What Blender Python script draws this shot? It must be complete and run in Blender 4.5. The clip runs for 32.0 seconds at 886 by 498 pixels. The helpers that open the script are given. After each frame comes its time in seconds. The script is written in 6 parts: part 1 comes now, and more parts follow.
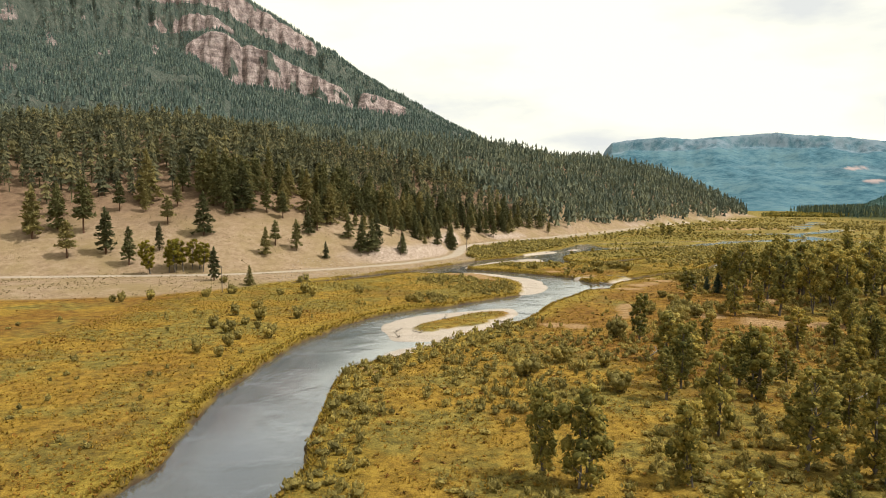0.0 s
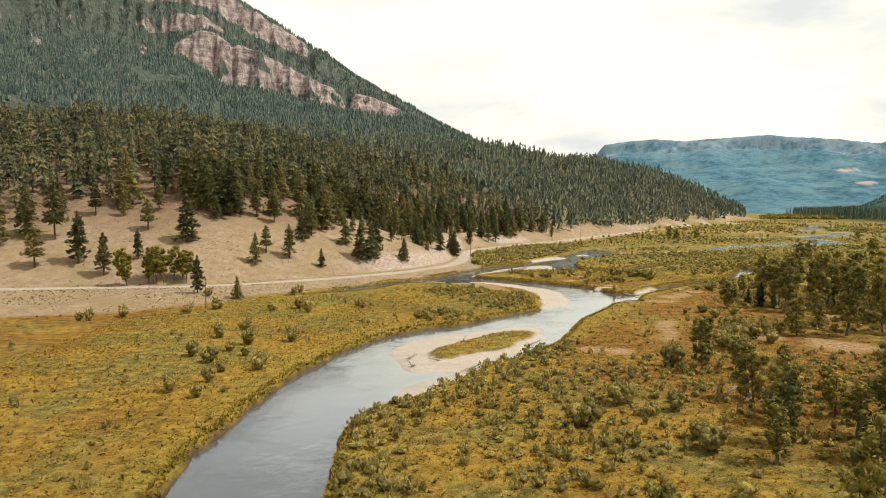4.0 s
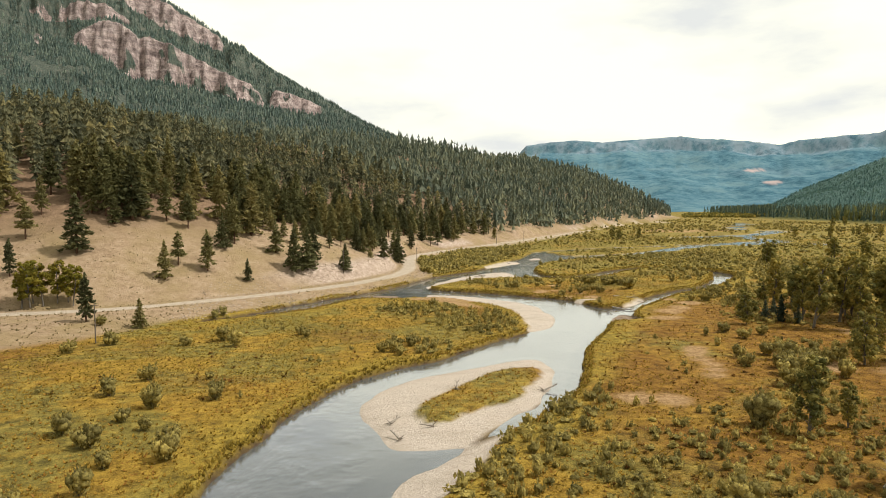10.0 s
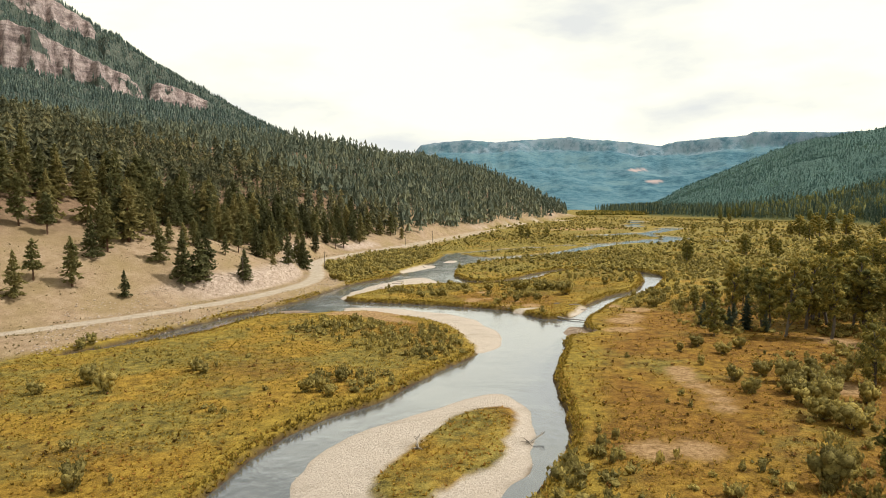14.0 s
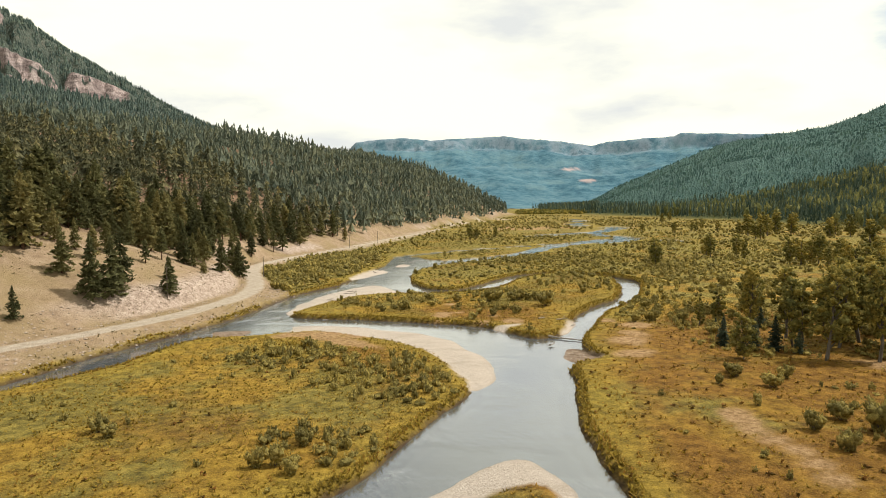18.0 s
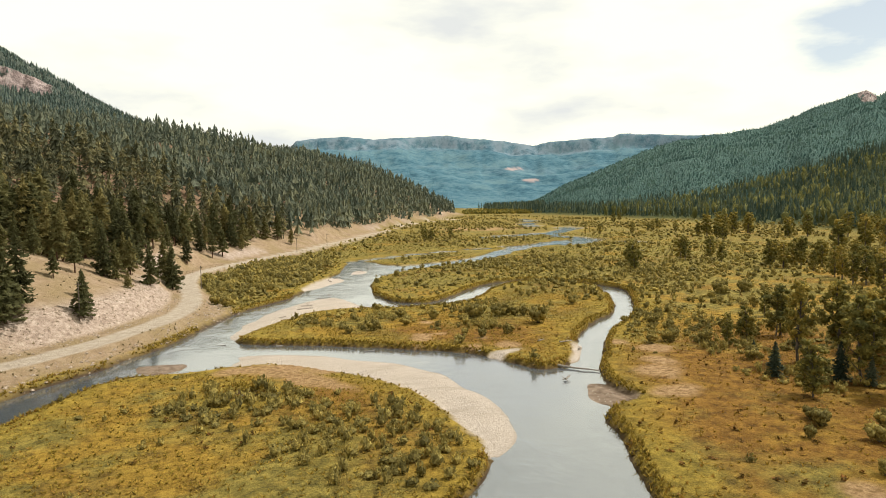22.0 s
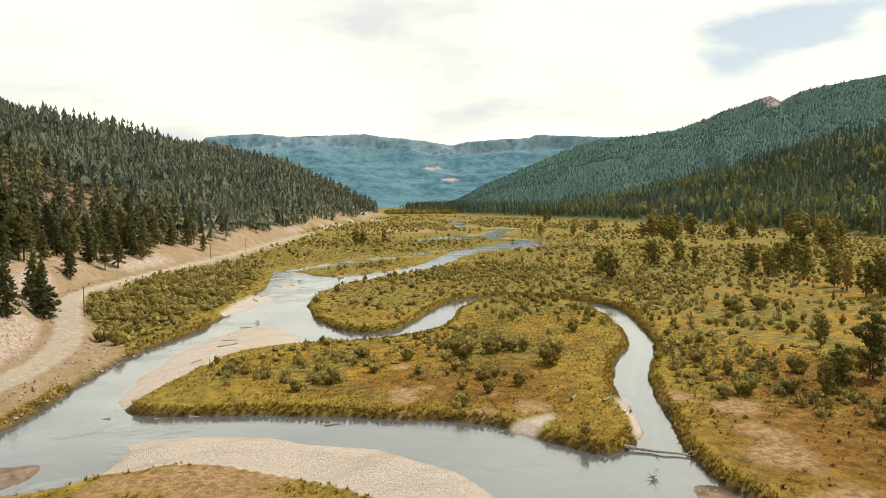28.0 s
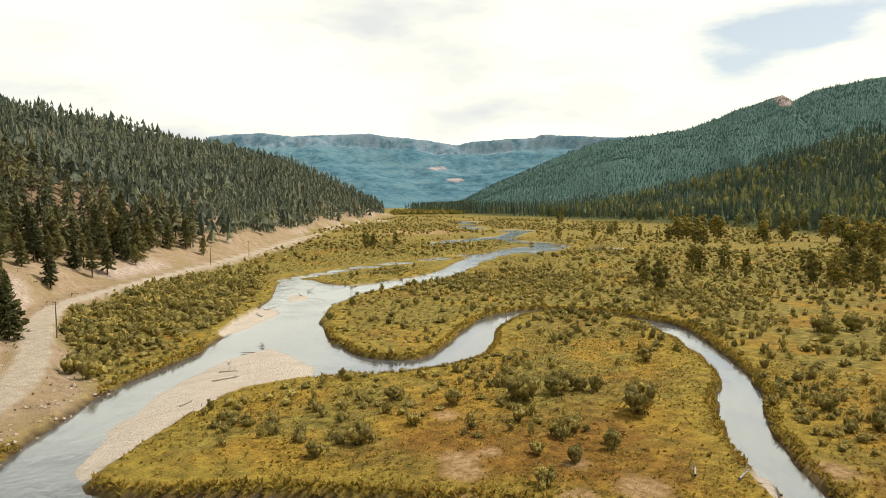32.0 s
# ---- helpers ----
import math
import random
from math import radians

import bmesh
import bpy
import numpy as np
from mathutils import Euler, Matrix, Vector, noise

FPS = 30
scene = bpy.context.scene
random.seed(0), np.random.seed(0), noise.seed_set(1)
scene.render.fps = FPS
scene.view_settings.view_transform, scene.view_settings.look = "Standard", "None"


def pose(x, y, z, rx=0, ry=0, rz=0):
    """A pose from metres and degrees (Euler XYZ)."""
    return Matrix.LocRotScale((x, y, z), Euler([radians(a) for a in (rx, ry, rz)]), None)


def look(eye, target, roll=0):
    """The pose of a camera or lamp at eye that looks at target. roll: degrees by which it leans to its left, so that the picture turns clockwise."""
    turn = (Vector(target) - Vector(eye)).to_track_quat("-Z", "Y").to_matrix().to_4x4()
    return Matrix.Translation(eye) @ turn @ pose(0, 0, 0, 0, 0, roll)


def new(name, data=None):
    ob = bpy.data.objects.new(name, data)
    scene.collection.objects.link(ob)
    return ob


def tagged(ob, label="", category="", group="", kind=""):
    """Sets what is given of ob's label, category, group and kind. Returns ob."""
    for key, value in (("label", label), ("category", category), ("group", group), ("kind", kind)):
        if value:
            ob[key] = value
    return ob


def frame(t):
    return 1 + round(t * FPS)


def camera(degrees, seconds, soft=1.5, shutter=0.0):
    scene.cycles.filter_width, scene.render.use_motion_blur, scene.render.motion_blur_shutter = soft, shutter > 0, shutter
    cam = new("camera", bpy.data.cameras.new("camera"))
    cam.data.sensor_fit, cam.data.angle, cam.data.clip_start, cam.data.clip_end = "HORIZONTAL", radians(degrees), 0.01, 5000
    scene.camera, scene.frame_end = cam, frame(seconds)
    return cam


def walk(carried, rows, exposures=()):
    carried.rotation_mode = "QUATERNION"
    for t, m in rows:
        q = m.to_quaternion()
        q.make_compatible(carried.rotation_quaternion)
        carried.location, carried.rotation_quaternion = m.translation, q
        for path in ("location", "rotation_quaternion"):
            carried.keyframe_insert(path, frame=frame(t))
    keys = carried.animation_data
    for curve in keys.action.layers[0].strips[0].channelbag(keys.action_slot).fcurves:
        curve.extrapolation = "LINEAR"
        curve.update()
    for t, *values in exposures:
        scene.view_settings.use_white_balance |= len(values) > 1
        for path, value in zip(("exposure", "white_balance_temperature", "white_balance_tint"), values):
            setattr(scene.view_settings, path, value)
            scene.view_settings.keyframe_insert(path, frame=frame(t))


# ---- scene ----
cam = camera(66.5, 32.0, soft=0.9)
METRES, EYE, TILT, LEAN, TURN = 215.4, 28.0, 0.0, 0.0, 0.0
ROWS = [
    (0.0, 0.0, 0.0, 0.0, 0.01, -4.06, -0.17),
    (0.5, -0.0028, 0.0129, -0.0, -0.07, -4.02, -0.13),
    (1.0, -0.006, 0.0257, 0.0001, -0.17, -3.98, -0.13),
    (1.5, -0.0093, 0.0386, 0.0005, -0.27, -3.95, -0.14),
    (2.0, -0.0127, 0.0516, 0.0009, -0.36, -3.93, -0.13),
    (2.5, -0.0159, 0.0647, 0.001, -0.46, -3.9, -0.14),
    (3.0, -0.0191, 0.078, 0.0011, -0.56, -3.86, -0.12),
    (3.5, -0.0223, 0.0913, 0.0012, -0.64, -3.87, -0.1),
    (5.5, -0.0365, 0.148, 0.0006, -0.94, -3.79, -0.12),
    (6.0, -0.04, 0.1625, 0.0007, -1.0, -3.78, -0.09),
    (6.5, -0.0432, 0.1768, 0.0007, -1.17, -3.78, -0.07),
    (7.0, -0.0469, 0.1914, 0.0006, -2.01, -3.78, -0.01),
    (7.5, -0.0503, 0.2059, 0.0004, -2.82, -3.76, 0.04),
    (8.0, -0.0537, 0.2205, 0.0003, -3.37, -3.76, 0.06),
    (8.5, -0.0568, 0.2353, 0.0001, -4.21, -3.76, 0.11),
    (9.0, -0.0599, 0.2502, -0.0001, -5.31, -3.77, 0.19),
    (9.5, -0.0631, 0.2652, -0.0003, -6.34, -3.78, 0.24),
    (10.0, -0.0661, 0.2805, -0.0005, -7.32, -3.78, 0.29),
    (10.5, -0.0688, 0.2959, -0.0007, -8.35, -3.78, 0.35),
    (11.0, -0.0714, 0.3113, -0.0009, -9.44, -3.79, 0.4),
    (11.5, -0.0738, 0.3268, -0.0011, -10.71, -3.81, 0.47),
    (12.0, -0.0758, 0.3423, -0.0014, -11.83, -3.82, 0.5),
    (12.5, -0.0776, 0.3578, -0.0016, -13.0, -3.84, 0.52),
    (13.0, -0.0791, 0.3735, -0.0013, -14.09, -3.86, 0.58),
    (13.5, -0.0803, 0.3894, -0.0012, -15.16, -3.88, 0.58),
    (14.0, -0.0812, 0.4054, -0.0011, -16.25, -3.9, 0.6),
    (14.5, -0.0819, 0.4214, -0.0008, -17.45, -3.93, 0.66),
    (16.5, -0.0816, 0.4877, -0.0009, -21.43, -4.01, 0.6),
    (17.0, -0.0811, 0.5043, -0.0006, -21.83, -4.05, 0.59),
    (17.5, -0.08, 0.5209, -0.0004, -21.81, -4.07, 0.55),
    (18.0, -0.0789, 0.5371, -0.0002, -21.81, -4.08, 0.51),
    (18.5, -0.0775, 0.5536, -0.0002, -21.99, -4.08, 0.49),
    (19.0, -0.0759, 0.5699, 0.0001, -22.27, -4.1, 0.49),
    (19.5, -0.0743, 0.5863, 0.0001, -22.58, -4.11, 0.48),
    (20.0, -0.0723, 0.6027, 0.0001, -23.34, -4.1, 0.5),
    (20.5, -0.0703, 0.6191, 0.0001, -24.39, -4.12, 0.54),
    (21.0, -0.0683, 0.6352, 0.0004, -25.33, -4.14, 0.54),
    (21.5, -0.0663, 0.6514, 0.0005, -26.13, -4.16, 0.56),
    (22.0, -0.0641, 0.6676, 0.0007, -26.72, -4.16, 0.56),
    (22.5, -0.0615, 0.6843, 0.0006, -27.21, -4.16, 0.55),
    (23.0, -0.0587, 0.7006, 0.0009, -27.45, -4.16, 0.55),
    (23.5, -0.0557, 0.7168, 0.001, -27.78, -4.16, 0.53),
    (24.0, -0.0523, 0.733, 0.0011, -28.96, -4.18, 0.56),
    (24.5, -0.0491, 0.7495, 0.0011, -29.87, -4.19, 0.55),
    (25.0, -0.0456, 0.766, 0.0013, -30.4, -4.22, 0.54),
    (25.5, -0.042, 0.7823, 0.0015, -30.69, -4.22, 0.51),
    (26.0, -0.038, 0.7986, 0.0017, -31.25, -4.22, 0.51),
    (26.5, -0.0339, 0.8147, 0.002, -32.21, -4.24, 0.51),
    (28.5, -0.0174, 0.8766, 0.0016, -33.87, -4.25, 0.4),
    (29.0, -0.013, 0.8915, 0.0015, -33.83, -4.26, 0.36),
    (29.5, -0.0083, 0.9063, 0.0017, -33.78, -4.26, 0.35),
    (30.0, -0.0035, 0.9209, 0.002, -33.73, -4.25, 0.33),
    (30.5, 0.0014, 0.9355, 0.0021, -33.68, -4.25, 0.3),
    (31.0, 0.0063, 0.9502, 0.0021, -33.63, -4.23, 0.29),
    (31.5, 0.0113, 0.9649, 0.0022, -33.57, -4.25, 0.27),
    (32.0, 0.0164, 0.9795, 0.0022, -33.51, -4.23, 0.25),
]
walk(cam, [(t, pose(0, 0, EYE, TILT, LEAN, TURN) @ pose(METRES * x, METRES * y, METRES * z, 90 + pitch, roll, yaw)) for t, x, y, z, yaw, pitch, roll in ROWS])

# ---- sky and sun ----
SUN_TURN, SUN_HEIGHT = 98.0, 55.0   # degrees clockwise from +y, degrees above the horizon
world = bpy.data.worlds.new("overcast_sky")
scene.world = world
world.use_nodes = True
nt = world.node_tree
nt.nodes.clear()
w_out = nt.nodes.new("ShaderNodeOutputWorld")
w_mix = nt.nodes.new("ShaderNodeMixShader")
w_sky = nt.nodes.new("ShaderNodeTexSky")
w_sky.sky_type, w_sky.sun_disc = "NISHITA", False
w_sky.sun_elevation, w_sky.sun_rotation = radians(SUN_HEIGHT), radians(SUN_TURN)
w_blue = nt.nodes.new("ShaderNodeBackground")
w_blue.inputs["Strength"].default_value = 0.11
w_cloud = nt.nodes.new("ShaderNodeBackground")
w_cloud.inputs["Strength"].default_value = 1.2
w_co = nt.nodes.new("ShaderNodeTexCoord")
w_map = nt.nodes.new("ShaderNodeMapping")
w_map.inputs["Scale"].default_value = (1.0, 1.0, 3.2)
w_map.inputs["Rotation"].default_value = (0, 0, radians(20))
w_n1 = nt.nodes.new("ShaderNodeTexNoise")
w_n1.inputs["Scale"].default_value, w_n1.inputs["Detail"].default_value, w_n1.inputs["Roughness"].default_value = 2.3, 7.0, 0.52
w_r1 = nt.nodes.new("ShaderNodeValToRGB")   # cover: how much cloud hides the blue
w_r1.color_ramp.elements[0].position, w_r1.color_ramp.elements[1].position = 0.30, 0.39
w_r1.color_ramp.elements[0].color = (0.35, 0.35, 0.35, 1)
w_n2 = nt.nodes.new("ShaderNodeTexNoise")
w_n2.inputs["Scale"].default_value, w_n2.inputs["Detail"].default_value = 3.1, 6.0
w_r2 = nt.nodes.new("ShaderNodeValToRGB")   # shading of the cloud sheet
w_r2.color_ramp.elements[0].position, w_r2.color_ramp.elements[1].position = 0.335, 0.50
w_r2.color_ramp.elements[0].color, w_r2.color_ramp.elements[1].color = (0.60, 0.615, 0.60, 1), (0.885, 0.87, 0.72, 1)
link = nt.links.new
link(w_co.outputs["Generated"], w_map.inputs["Vector"])
link(w_map.outputs["Vector"], w_n1.inputs["Vector"])
link(w_map.outputs["Vector"], w_n2.inputs["Vector"])
link(w_n1.outputs["Fac"], w_r1.inputs["Fac"])
link(w_n2.outputs["Fac"], w_r2.inputs["Fac"])
link(w_sky.outputs["Color"], w_blue.inputs["Color"])
# clouds glow towards the sun and thin out high up away from it; the horizon stays white
w_dot = nt.nodes.new("ShaderNodeVectorMath")
w_dot.operation = "DOT_PRODUCT"
w_dot.inputs[1].default_value = (math.sin(radians(SUN_TURN)) * math.cos(radians(SUN_HEIGHT)), math.cos(radians(SUN_TURN)) * math.cos(radians(SUN_HEIGHT)), math.sin(radians(SUN_HEIGHT)))
link(w_co.outputs["Generated"], w_dot.inputs[0])
w_glow = nt.nodes.new("ShaderNodeMapRange")
w_glow.interpolation_type = "SMOOTHSTEP"
for key, value in (("From Min", 0.25), ("From Max", 0.75), ("To Min", 0.32), ("To Max", 0.90)):
    w_glow.inputs[key].default_value = value
link(w_dot.outputs["Value"], w_glow.inputs["Value"])
w_sep = nt.nodes.new("ShaderNodeSeparateXYZ")
link(w_co.outputs["Generated"], w_sep.inputs[0])
w_low = nt.nodes.new("ShaderNodeMapRange")
w_low.interpolation_type = "SMOOTHSTEP"
for key, value in (("From Min", 0.27), ("From Max", 0.42), ("To Min", 0.0), ("To Max", 1.0)):
    w_low.inputs[key].default_value = value
link(w_sep.outputs["Z"], w_low.inputs["Value"])
w_amt = nt.nodes.new("ShaderNodeMix")
w_amt.inputs["A"].default_value = 1.0
link(w_low.outputs[0], w_amt.inputs["Factor"])
link(w_glow.outputs[0], w_amt.inputs["B"])
w_str = nt.nodes.new("ShaderNodeMath")
w_str.operation = "MULTIPLY"
w_str.inputs[1].default_value = 1.36
link(w_amt.outputs[0], w_str.inputs[0])
link(w_str.outputs[0], w_cloud.inputs["Strength"])
link(w_r2.outputs["Color"], w_cloud.inputs["Color"])
link(w_r1.outputs["Color"], w_mix.inputs["Fac"])
link(w_blue.outputs["Background"], w_mix.inputs[1])
link(w_cloud.outputs["Background"], w_mix.inputs[2])
link(w_mix.outputs["Shader"], w_out.inputs["Surface"])

sun = new("sun", bpy.data.lights.new("sun", "SUN"))
sun.data.energy, sun.data.angle, sun.data.color = 3.9, radians(3), (1.0, 0.945, 0.86)
_a, _e = radians(SUN_TURN), radians(SUN_HEIGHT)
sun.matrix_world = look((0, 0, 300), (-math.sin(_a) * math.cos(_e), -math.cos(_a) * math.cos(_e), 300 - math.sin(_e)))

# ---- materials ----
def material(name):
    m = bpy.data.materials.new(name)
    m.use_nodes = True
    m.node_tree.nodes.clear()
    out = m.node_tree.nodes.new("ShaderNodeOutputMaterial")
    b = m.node_tree.nodes.new("ShaderNodeBsdfPrincipled")
    m.node_tree.links.new(b.outputs[0], out.inputs[0])
    return m, m.node_tree, b


def node(nt, kind, **inputs):
    n = nt.nodes.new(kind)
    for key, value in inputs.items():
        n.inputs[key.replace("_", " ")].default_value = value
    return n


def noise_at(nt, vec, scale, detail=4.0, rough=0.55):
    n = node(nt, "ShaderNodeTexNoise", Scale=scale, Detail=detail, Roughness=rough)
    if vec is not None:
        nt.links.new(vec, n.inputs["Vector"])
    return n.outputs["Fac"]


def ramp(nt, fac, stops):
    n = nt.nodes.new("ShaderNodeValToRGB")
    els = n.color_ramp.elements
    while len(els) < len(stops):
        els.new(0.5)
    for e, (p, c) in zip(els, stops):
        e.position, e.color = p, (*c, 1) if len(c) == 3 else c
    nt.links.new(fac, n.inputs["Fac"])
    return n.outputs["Color"]


def blend(nt, fac, a, b, how="MIX"):
    n = nt.nodes.new("ShaderNodeMix")
    n.data_type, n.blend_type = "RGBA", how
    for sock, v in ((n.inputs[0], fac), (n.inputs[6], a), (n.inputs[7], b)):
        if isinstance(v, (int, float)):
            sock.default_value = v
        elif isinstance(v, tuple):
            sock.default_value = (*v, 1)
        else:
            nt.links.new(v, sock)
    return n.outputs[2]


def bump(nt, b, height, strength=0.5, distance=0.1):
    n = node(nt, "ShaderNodeBump", Strength=strength, Distance=distance)
    nt.links.new(height, n.inputs["Height"])
    nt.links.new(n.outputs["Normal"], b.inputs["Normal"])


def attribute(nt, name):
    n = nt.nodes.new("ShaderNodeAttribute")
    n.attribute_name = name
    return n.outputs["Fac"]


def position(nt):
    return nt.nodes.new("ShaderNodeNewGeometry").outputs["Position"]


def math_node(nt, op, a, b):
    n = nt.nodes.new("ShaderNodeMath")
    n.operation = op
    for sock, v in zip(n.inputs, (a, b)):
        if isinstance(v, (int, float)):
            sock.default_value = v
        else:
            nt.links.new(v, sock)
    return n.outputs[0]


def ground_material():
    m, nt, b = material("valley_ground")
    p = position(nt)
    # meadow: golden sedge, olive patches, rust-brown patches
    fine = math_node(nt, "ADD", math_node(nt, "MULTIPLY", noise_at(nt, p, 0.5, 4, 0.6), 0.45), math_node(nt, "MULTIPLY", noise_at(nt, p, 3.2, 6, 0.85), 0.55))
    gold = ramp(nt, fine, [(0.39, (0.115, 0.068, 0.013)), (0.48, (0.262, 0.160, 0.024)), (0.58, (0.41, 0.262, 0.044))])
    olive = ramp(nt, fine, [(0.39, (0.065, 0.053, 0.014)), (0.49, (0.178, 0.141, 0.032)), (0.59, (0.34, 0.258, 0.060))])
    rust = ramp(nt, fine, [(0.38, (0.075, 0.037, 0.009)), (0.49, (0.190, 0.096, 0.017)), (0.60, (0.34, 0.185, 0.036))])
    meadow = blend(nt, ramp(nt, math_node(nt, "ADD", noise_at(nt, p, 0.045, 5, 0.6), math_node(nt, "MULTIPLY", attribute(nt, "green"), 0.11)), [(0.47, (0, 0, 0)), (0.55, (1, 1, 1))]), gold, olive)
    meadow = blend(nt, ramp(nt, math_node(nt, "MULTIPLY", noise_at(nt, p, 0.033, 6, 0.7), attribute(nt, "rusty")), [(0.36, (0, 0, 0)), (0.50, (1, 1, 1))]), meadow, rust)
    lush = ramp(nt, fine, [(0.38, (0.090, 0.066, 0.014)), (0.49, (0.248, 0.178, 0.028)), (0.60, (0.41, 0.29, 0.050))])
    meadow = blend(nt, math_node(nt, "MULTIPLY", attribute(nt, "lush"), 0.8), meadow, lush)
    sand = ramp(nt, noise_at(nt, p, 1.1, 6, 0.7), [(0.38, (0.21, 0.122, 0.050)), (0.62, (0.47, 0.305, 0.158))])
    meadow = blend(nt, attribute(nt, "bare"), meadow, sand)
    # tan soil of the bench and slopes, with dry tufts
    soil = ramp(nt, noise_at(nt, p, 0.35, 8, 0.7), [(0.3, (0.22, 0.15, 0.092)), (0.5, (0.33, 0.235, 0.15)), (0.72, (0.43, 0.325, 0.225))])
    speck = ramp(nt, noise_at(nt, p, 1.7, 3, 0.6), [(0.60, (0, 0, 0)), (0.70, (0.7, 0.7, 0.7))])
    soil = blend(nt, ramp(nt, noise_at(nt, p, 0.07, 5, 0.6), [(0.42, (0, 0, 0)), (0.66, (0.75, 0.75, 0.75))]), soil, (0.27, 0.20, 0.095))
    soil = blend(nt, speck, soil, (0.19, 0.15, 0.075))
    litter = ramp(nt, noise_at(nt, p, 0.25, 6, 0.7), [(0.3, (0.13, 0.08, 0.05)), (0.7, (0.30, 0.20, 0.125))])
    soil = blend(nt, attribute(nt, "woods"), soil, litter)
    chalk = ramp(nt, noise_at(nt, p, 0.8, 8, 0.75), [(0.36, (0.25, 0.185, 0.14)), (0.5, (0.42, 0.325, 0.26)), (0.64, (0.57, 0.465, 0.385))])
    soil = blend(nt, attribute(nt, "pale"), soil, chalk)
    colour = blend(nt, attribute(nt, "dry"), meadow, soil)
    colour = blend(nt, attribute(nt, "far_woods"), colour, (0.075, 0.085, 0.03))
    # river gravel: stones of many greys, darker and greener where wet
    v = node(nt, "ShaderNodeTexVoronoi", Scale=6.0)
    nt.links.new(p, v.inputs["Vector"])
    stone = ramp(nt, v.outputs["Color"], [(0.0, (0.38, 0.315, 0.26)), (0.5, (0.52, 0.445, 0.375)), (1.0, (0.64, 0.57, 0.50))])
    stone = blend(nt, ramp(nt, noise_at(nt, p, 0.22, 5, 0.6), [(0.35, (0, 0, 0)), (0.7, (0.75, 0.75, 0.75))]), stone, (0.50, 0.42, 0.345))
    gm_ = node(nt, "ShaderNodeMapping")
    gm_.inputs["Rotation"].default_value = (0, 0, radians(-62))
    gm_.inputs["Scale"].default_value = (0.28, 1.0, 1.0)
    nt.links.new(p, gm_.inputs["Vector"])
    stone = blend(nt, ramp(nt, noise_at(nt, gm_.outputs[0], 0.35, 6, 0.65), [(0.48, (0, 0, 0)), (0.66, (0.45, 0.45, 0.45))]), stone, (0.34, 0.28, 0.22))
    sep = nt.nodes.new("ShaderNodeSeparateXYZ")
    nt.links.new(p, sep.inputs[0])
    damp = ramp(nt, math_node(nt, "ADD", sep.outputs["Z"], 1.62), [(0.40, (1, 1, 1)), (0.68, (0, 0, 0))])
    stone = blend(nt, damp, stone, blend(nt, 1.0, stone, (0.62, 0.58, 0.50), "MULTIPLY"))
    colour = blend(nt, attribute(nt, "gravel"), colour, stone)
    silt = ramp(nt, noise_at(nt, p, 0.8, 5, 0.6), [(0.35, (0.165, 0.115, 0.080)), (0.65, (0.32, 0.24, 0.175))])
    colour = blend(nt, attribute(nt, "mud"), colour, silt)
    colour = blend(nt, attribute(nt, "earth"), colour, (0.075, 0.050, 0.028))
    track = ramp(nt, noise_at(nt, p, 0.6, 7, 0.6), [(0.3, (0.36, 0.295, 0.225)), (0.7, (0.50, 0.425, 0.34))])
    colour = blend(nt, attribute(nt, "road"), colour, track)
    nt.links.new(colour, b.inputs["Base Color"])
    b.inputs["Roughness"].default_value = 0.95
    b.inputs["Specular IOR Level"].default_value = 0.15
    bump(nt, b, noise_at(nt, p, 1.8, 7, 0.75), 1.0, 0.40)
    return m


def water_material():
    m, nt, b = material("river_water")
    out = [n for n in nt.nodes if n.type == "OUTPUT_MATERIAL"][0]
    nt.nodes.remove(b)
    p = position(nt)
    mp = node(nt, "ShaderNodeMapping")
    mp.inputs["Rotation"].default_value = (0, 0, radians(35))
    mp.inputs["Scale"].default_value = (1.0, 0.45, 1.0)
    nt.links.new(p, mp.inputs["Vector"])
    riffle = ramp(nt, noise_at(nt, p, 0.06, 4, 0.6), [(0.46, (0.10, 0.10, 0.10)), (0.60, (1, 1, 1))])
    chop = math_node(nt, "MULTIPLY", noise_at(nt, mp.outputs[0], 1.1, 5, 0.65), riffle)
    waves = math_node(nt, "ADD", chop, math_node(nt, "MULTIPLY", noise_at(nt, p, 0.12, 3, 0.5), 0.5))
    bp = node(nt, "ShaderNodeBump", Strength=0.50, Distance=0.12)
    nt.links.new(waves, bp.inputs["Height"])
    fres = node(nt, "ShaderNodeFresnel", IOR=2.6)
    nt.links.new(bp.outputs[0], fres.inputs["Normal"])
    glossy = node(nt, "ShaderNodeBsdfGlossy", Roughness=0.11)
    glossy.inputs["Color"].default_value = (0.97, 0.975, 1.0, 1)
    nt.links.new(bp.outputs[0], glossy.inputs["Normal"])
    clear = node(nt, "ShaderNodeBsdfTransparent")
    clear.inputs["Color"].default_value = (0.80, 0.85, 0.84, 1)
    body = node(nt, "ShaderNodeBsdfDiffuse")
    body.inputs["Color"].default_value = (0.20, 0.235, 0.275, 1)
    under = node(nt, "ShaderNodeMixShader", Fac=0.42)
    nt.links.new(clear.outputs[0], under.inputs[1])
    nt.links.new(body.outputs[0], under.inputs[2])
    mix = nt.nodes.new("ShaderNodeMixShader")
    nt.links.new(math_node(nt, "MINIMUM", math_node(nt, "ADD", fres.outputs[0], 0.13), 1.0), mix.inputs[0])
    nt.links.new(under.outputs[0], mix.inputs[1])
    nt.links.new(glossy.outputs[0], mix.inputs[2])
    nt.links.new(mix.outputs[0], out.inputs[0])
    return m


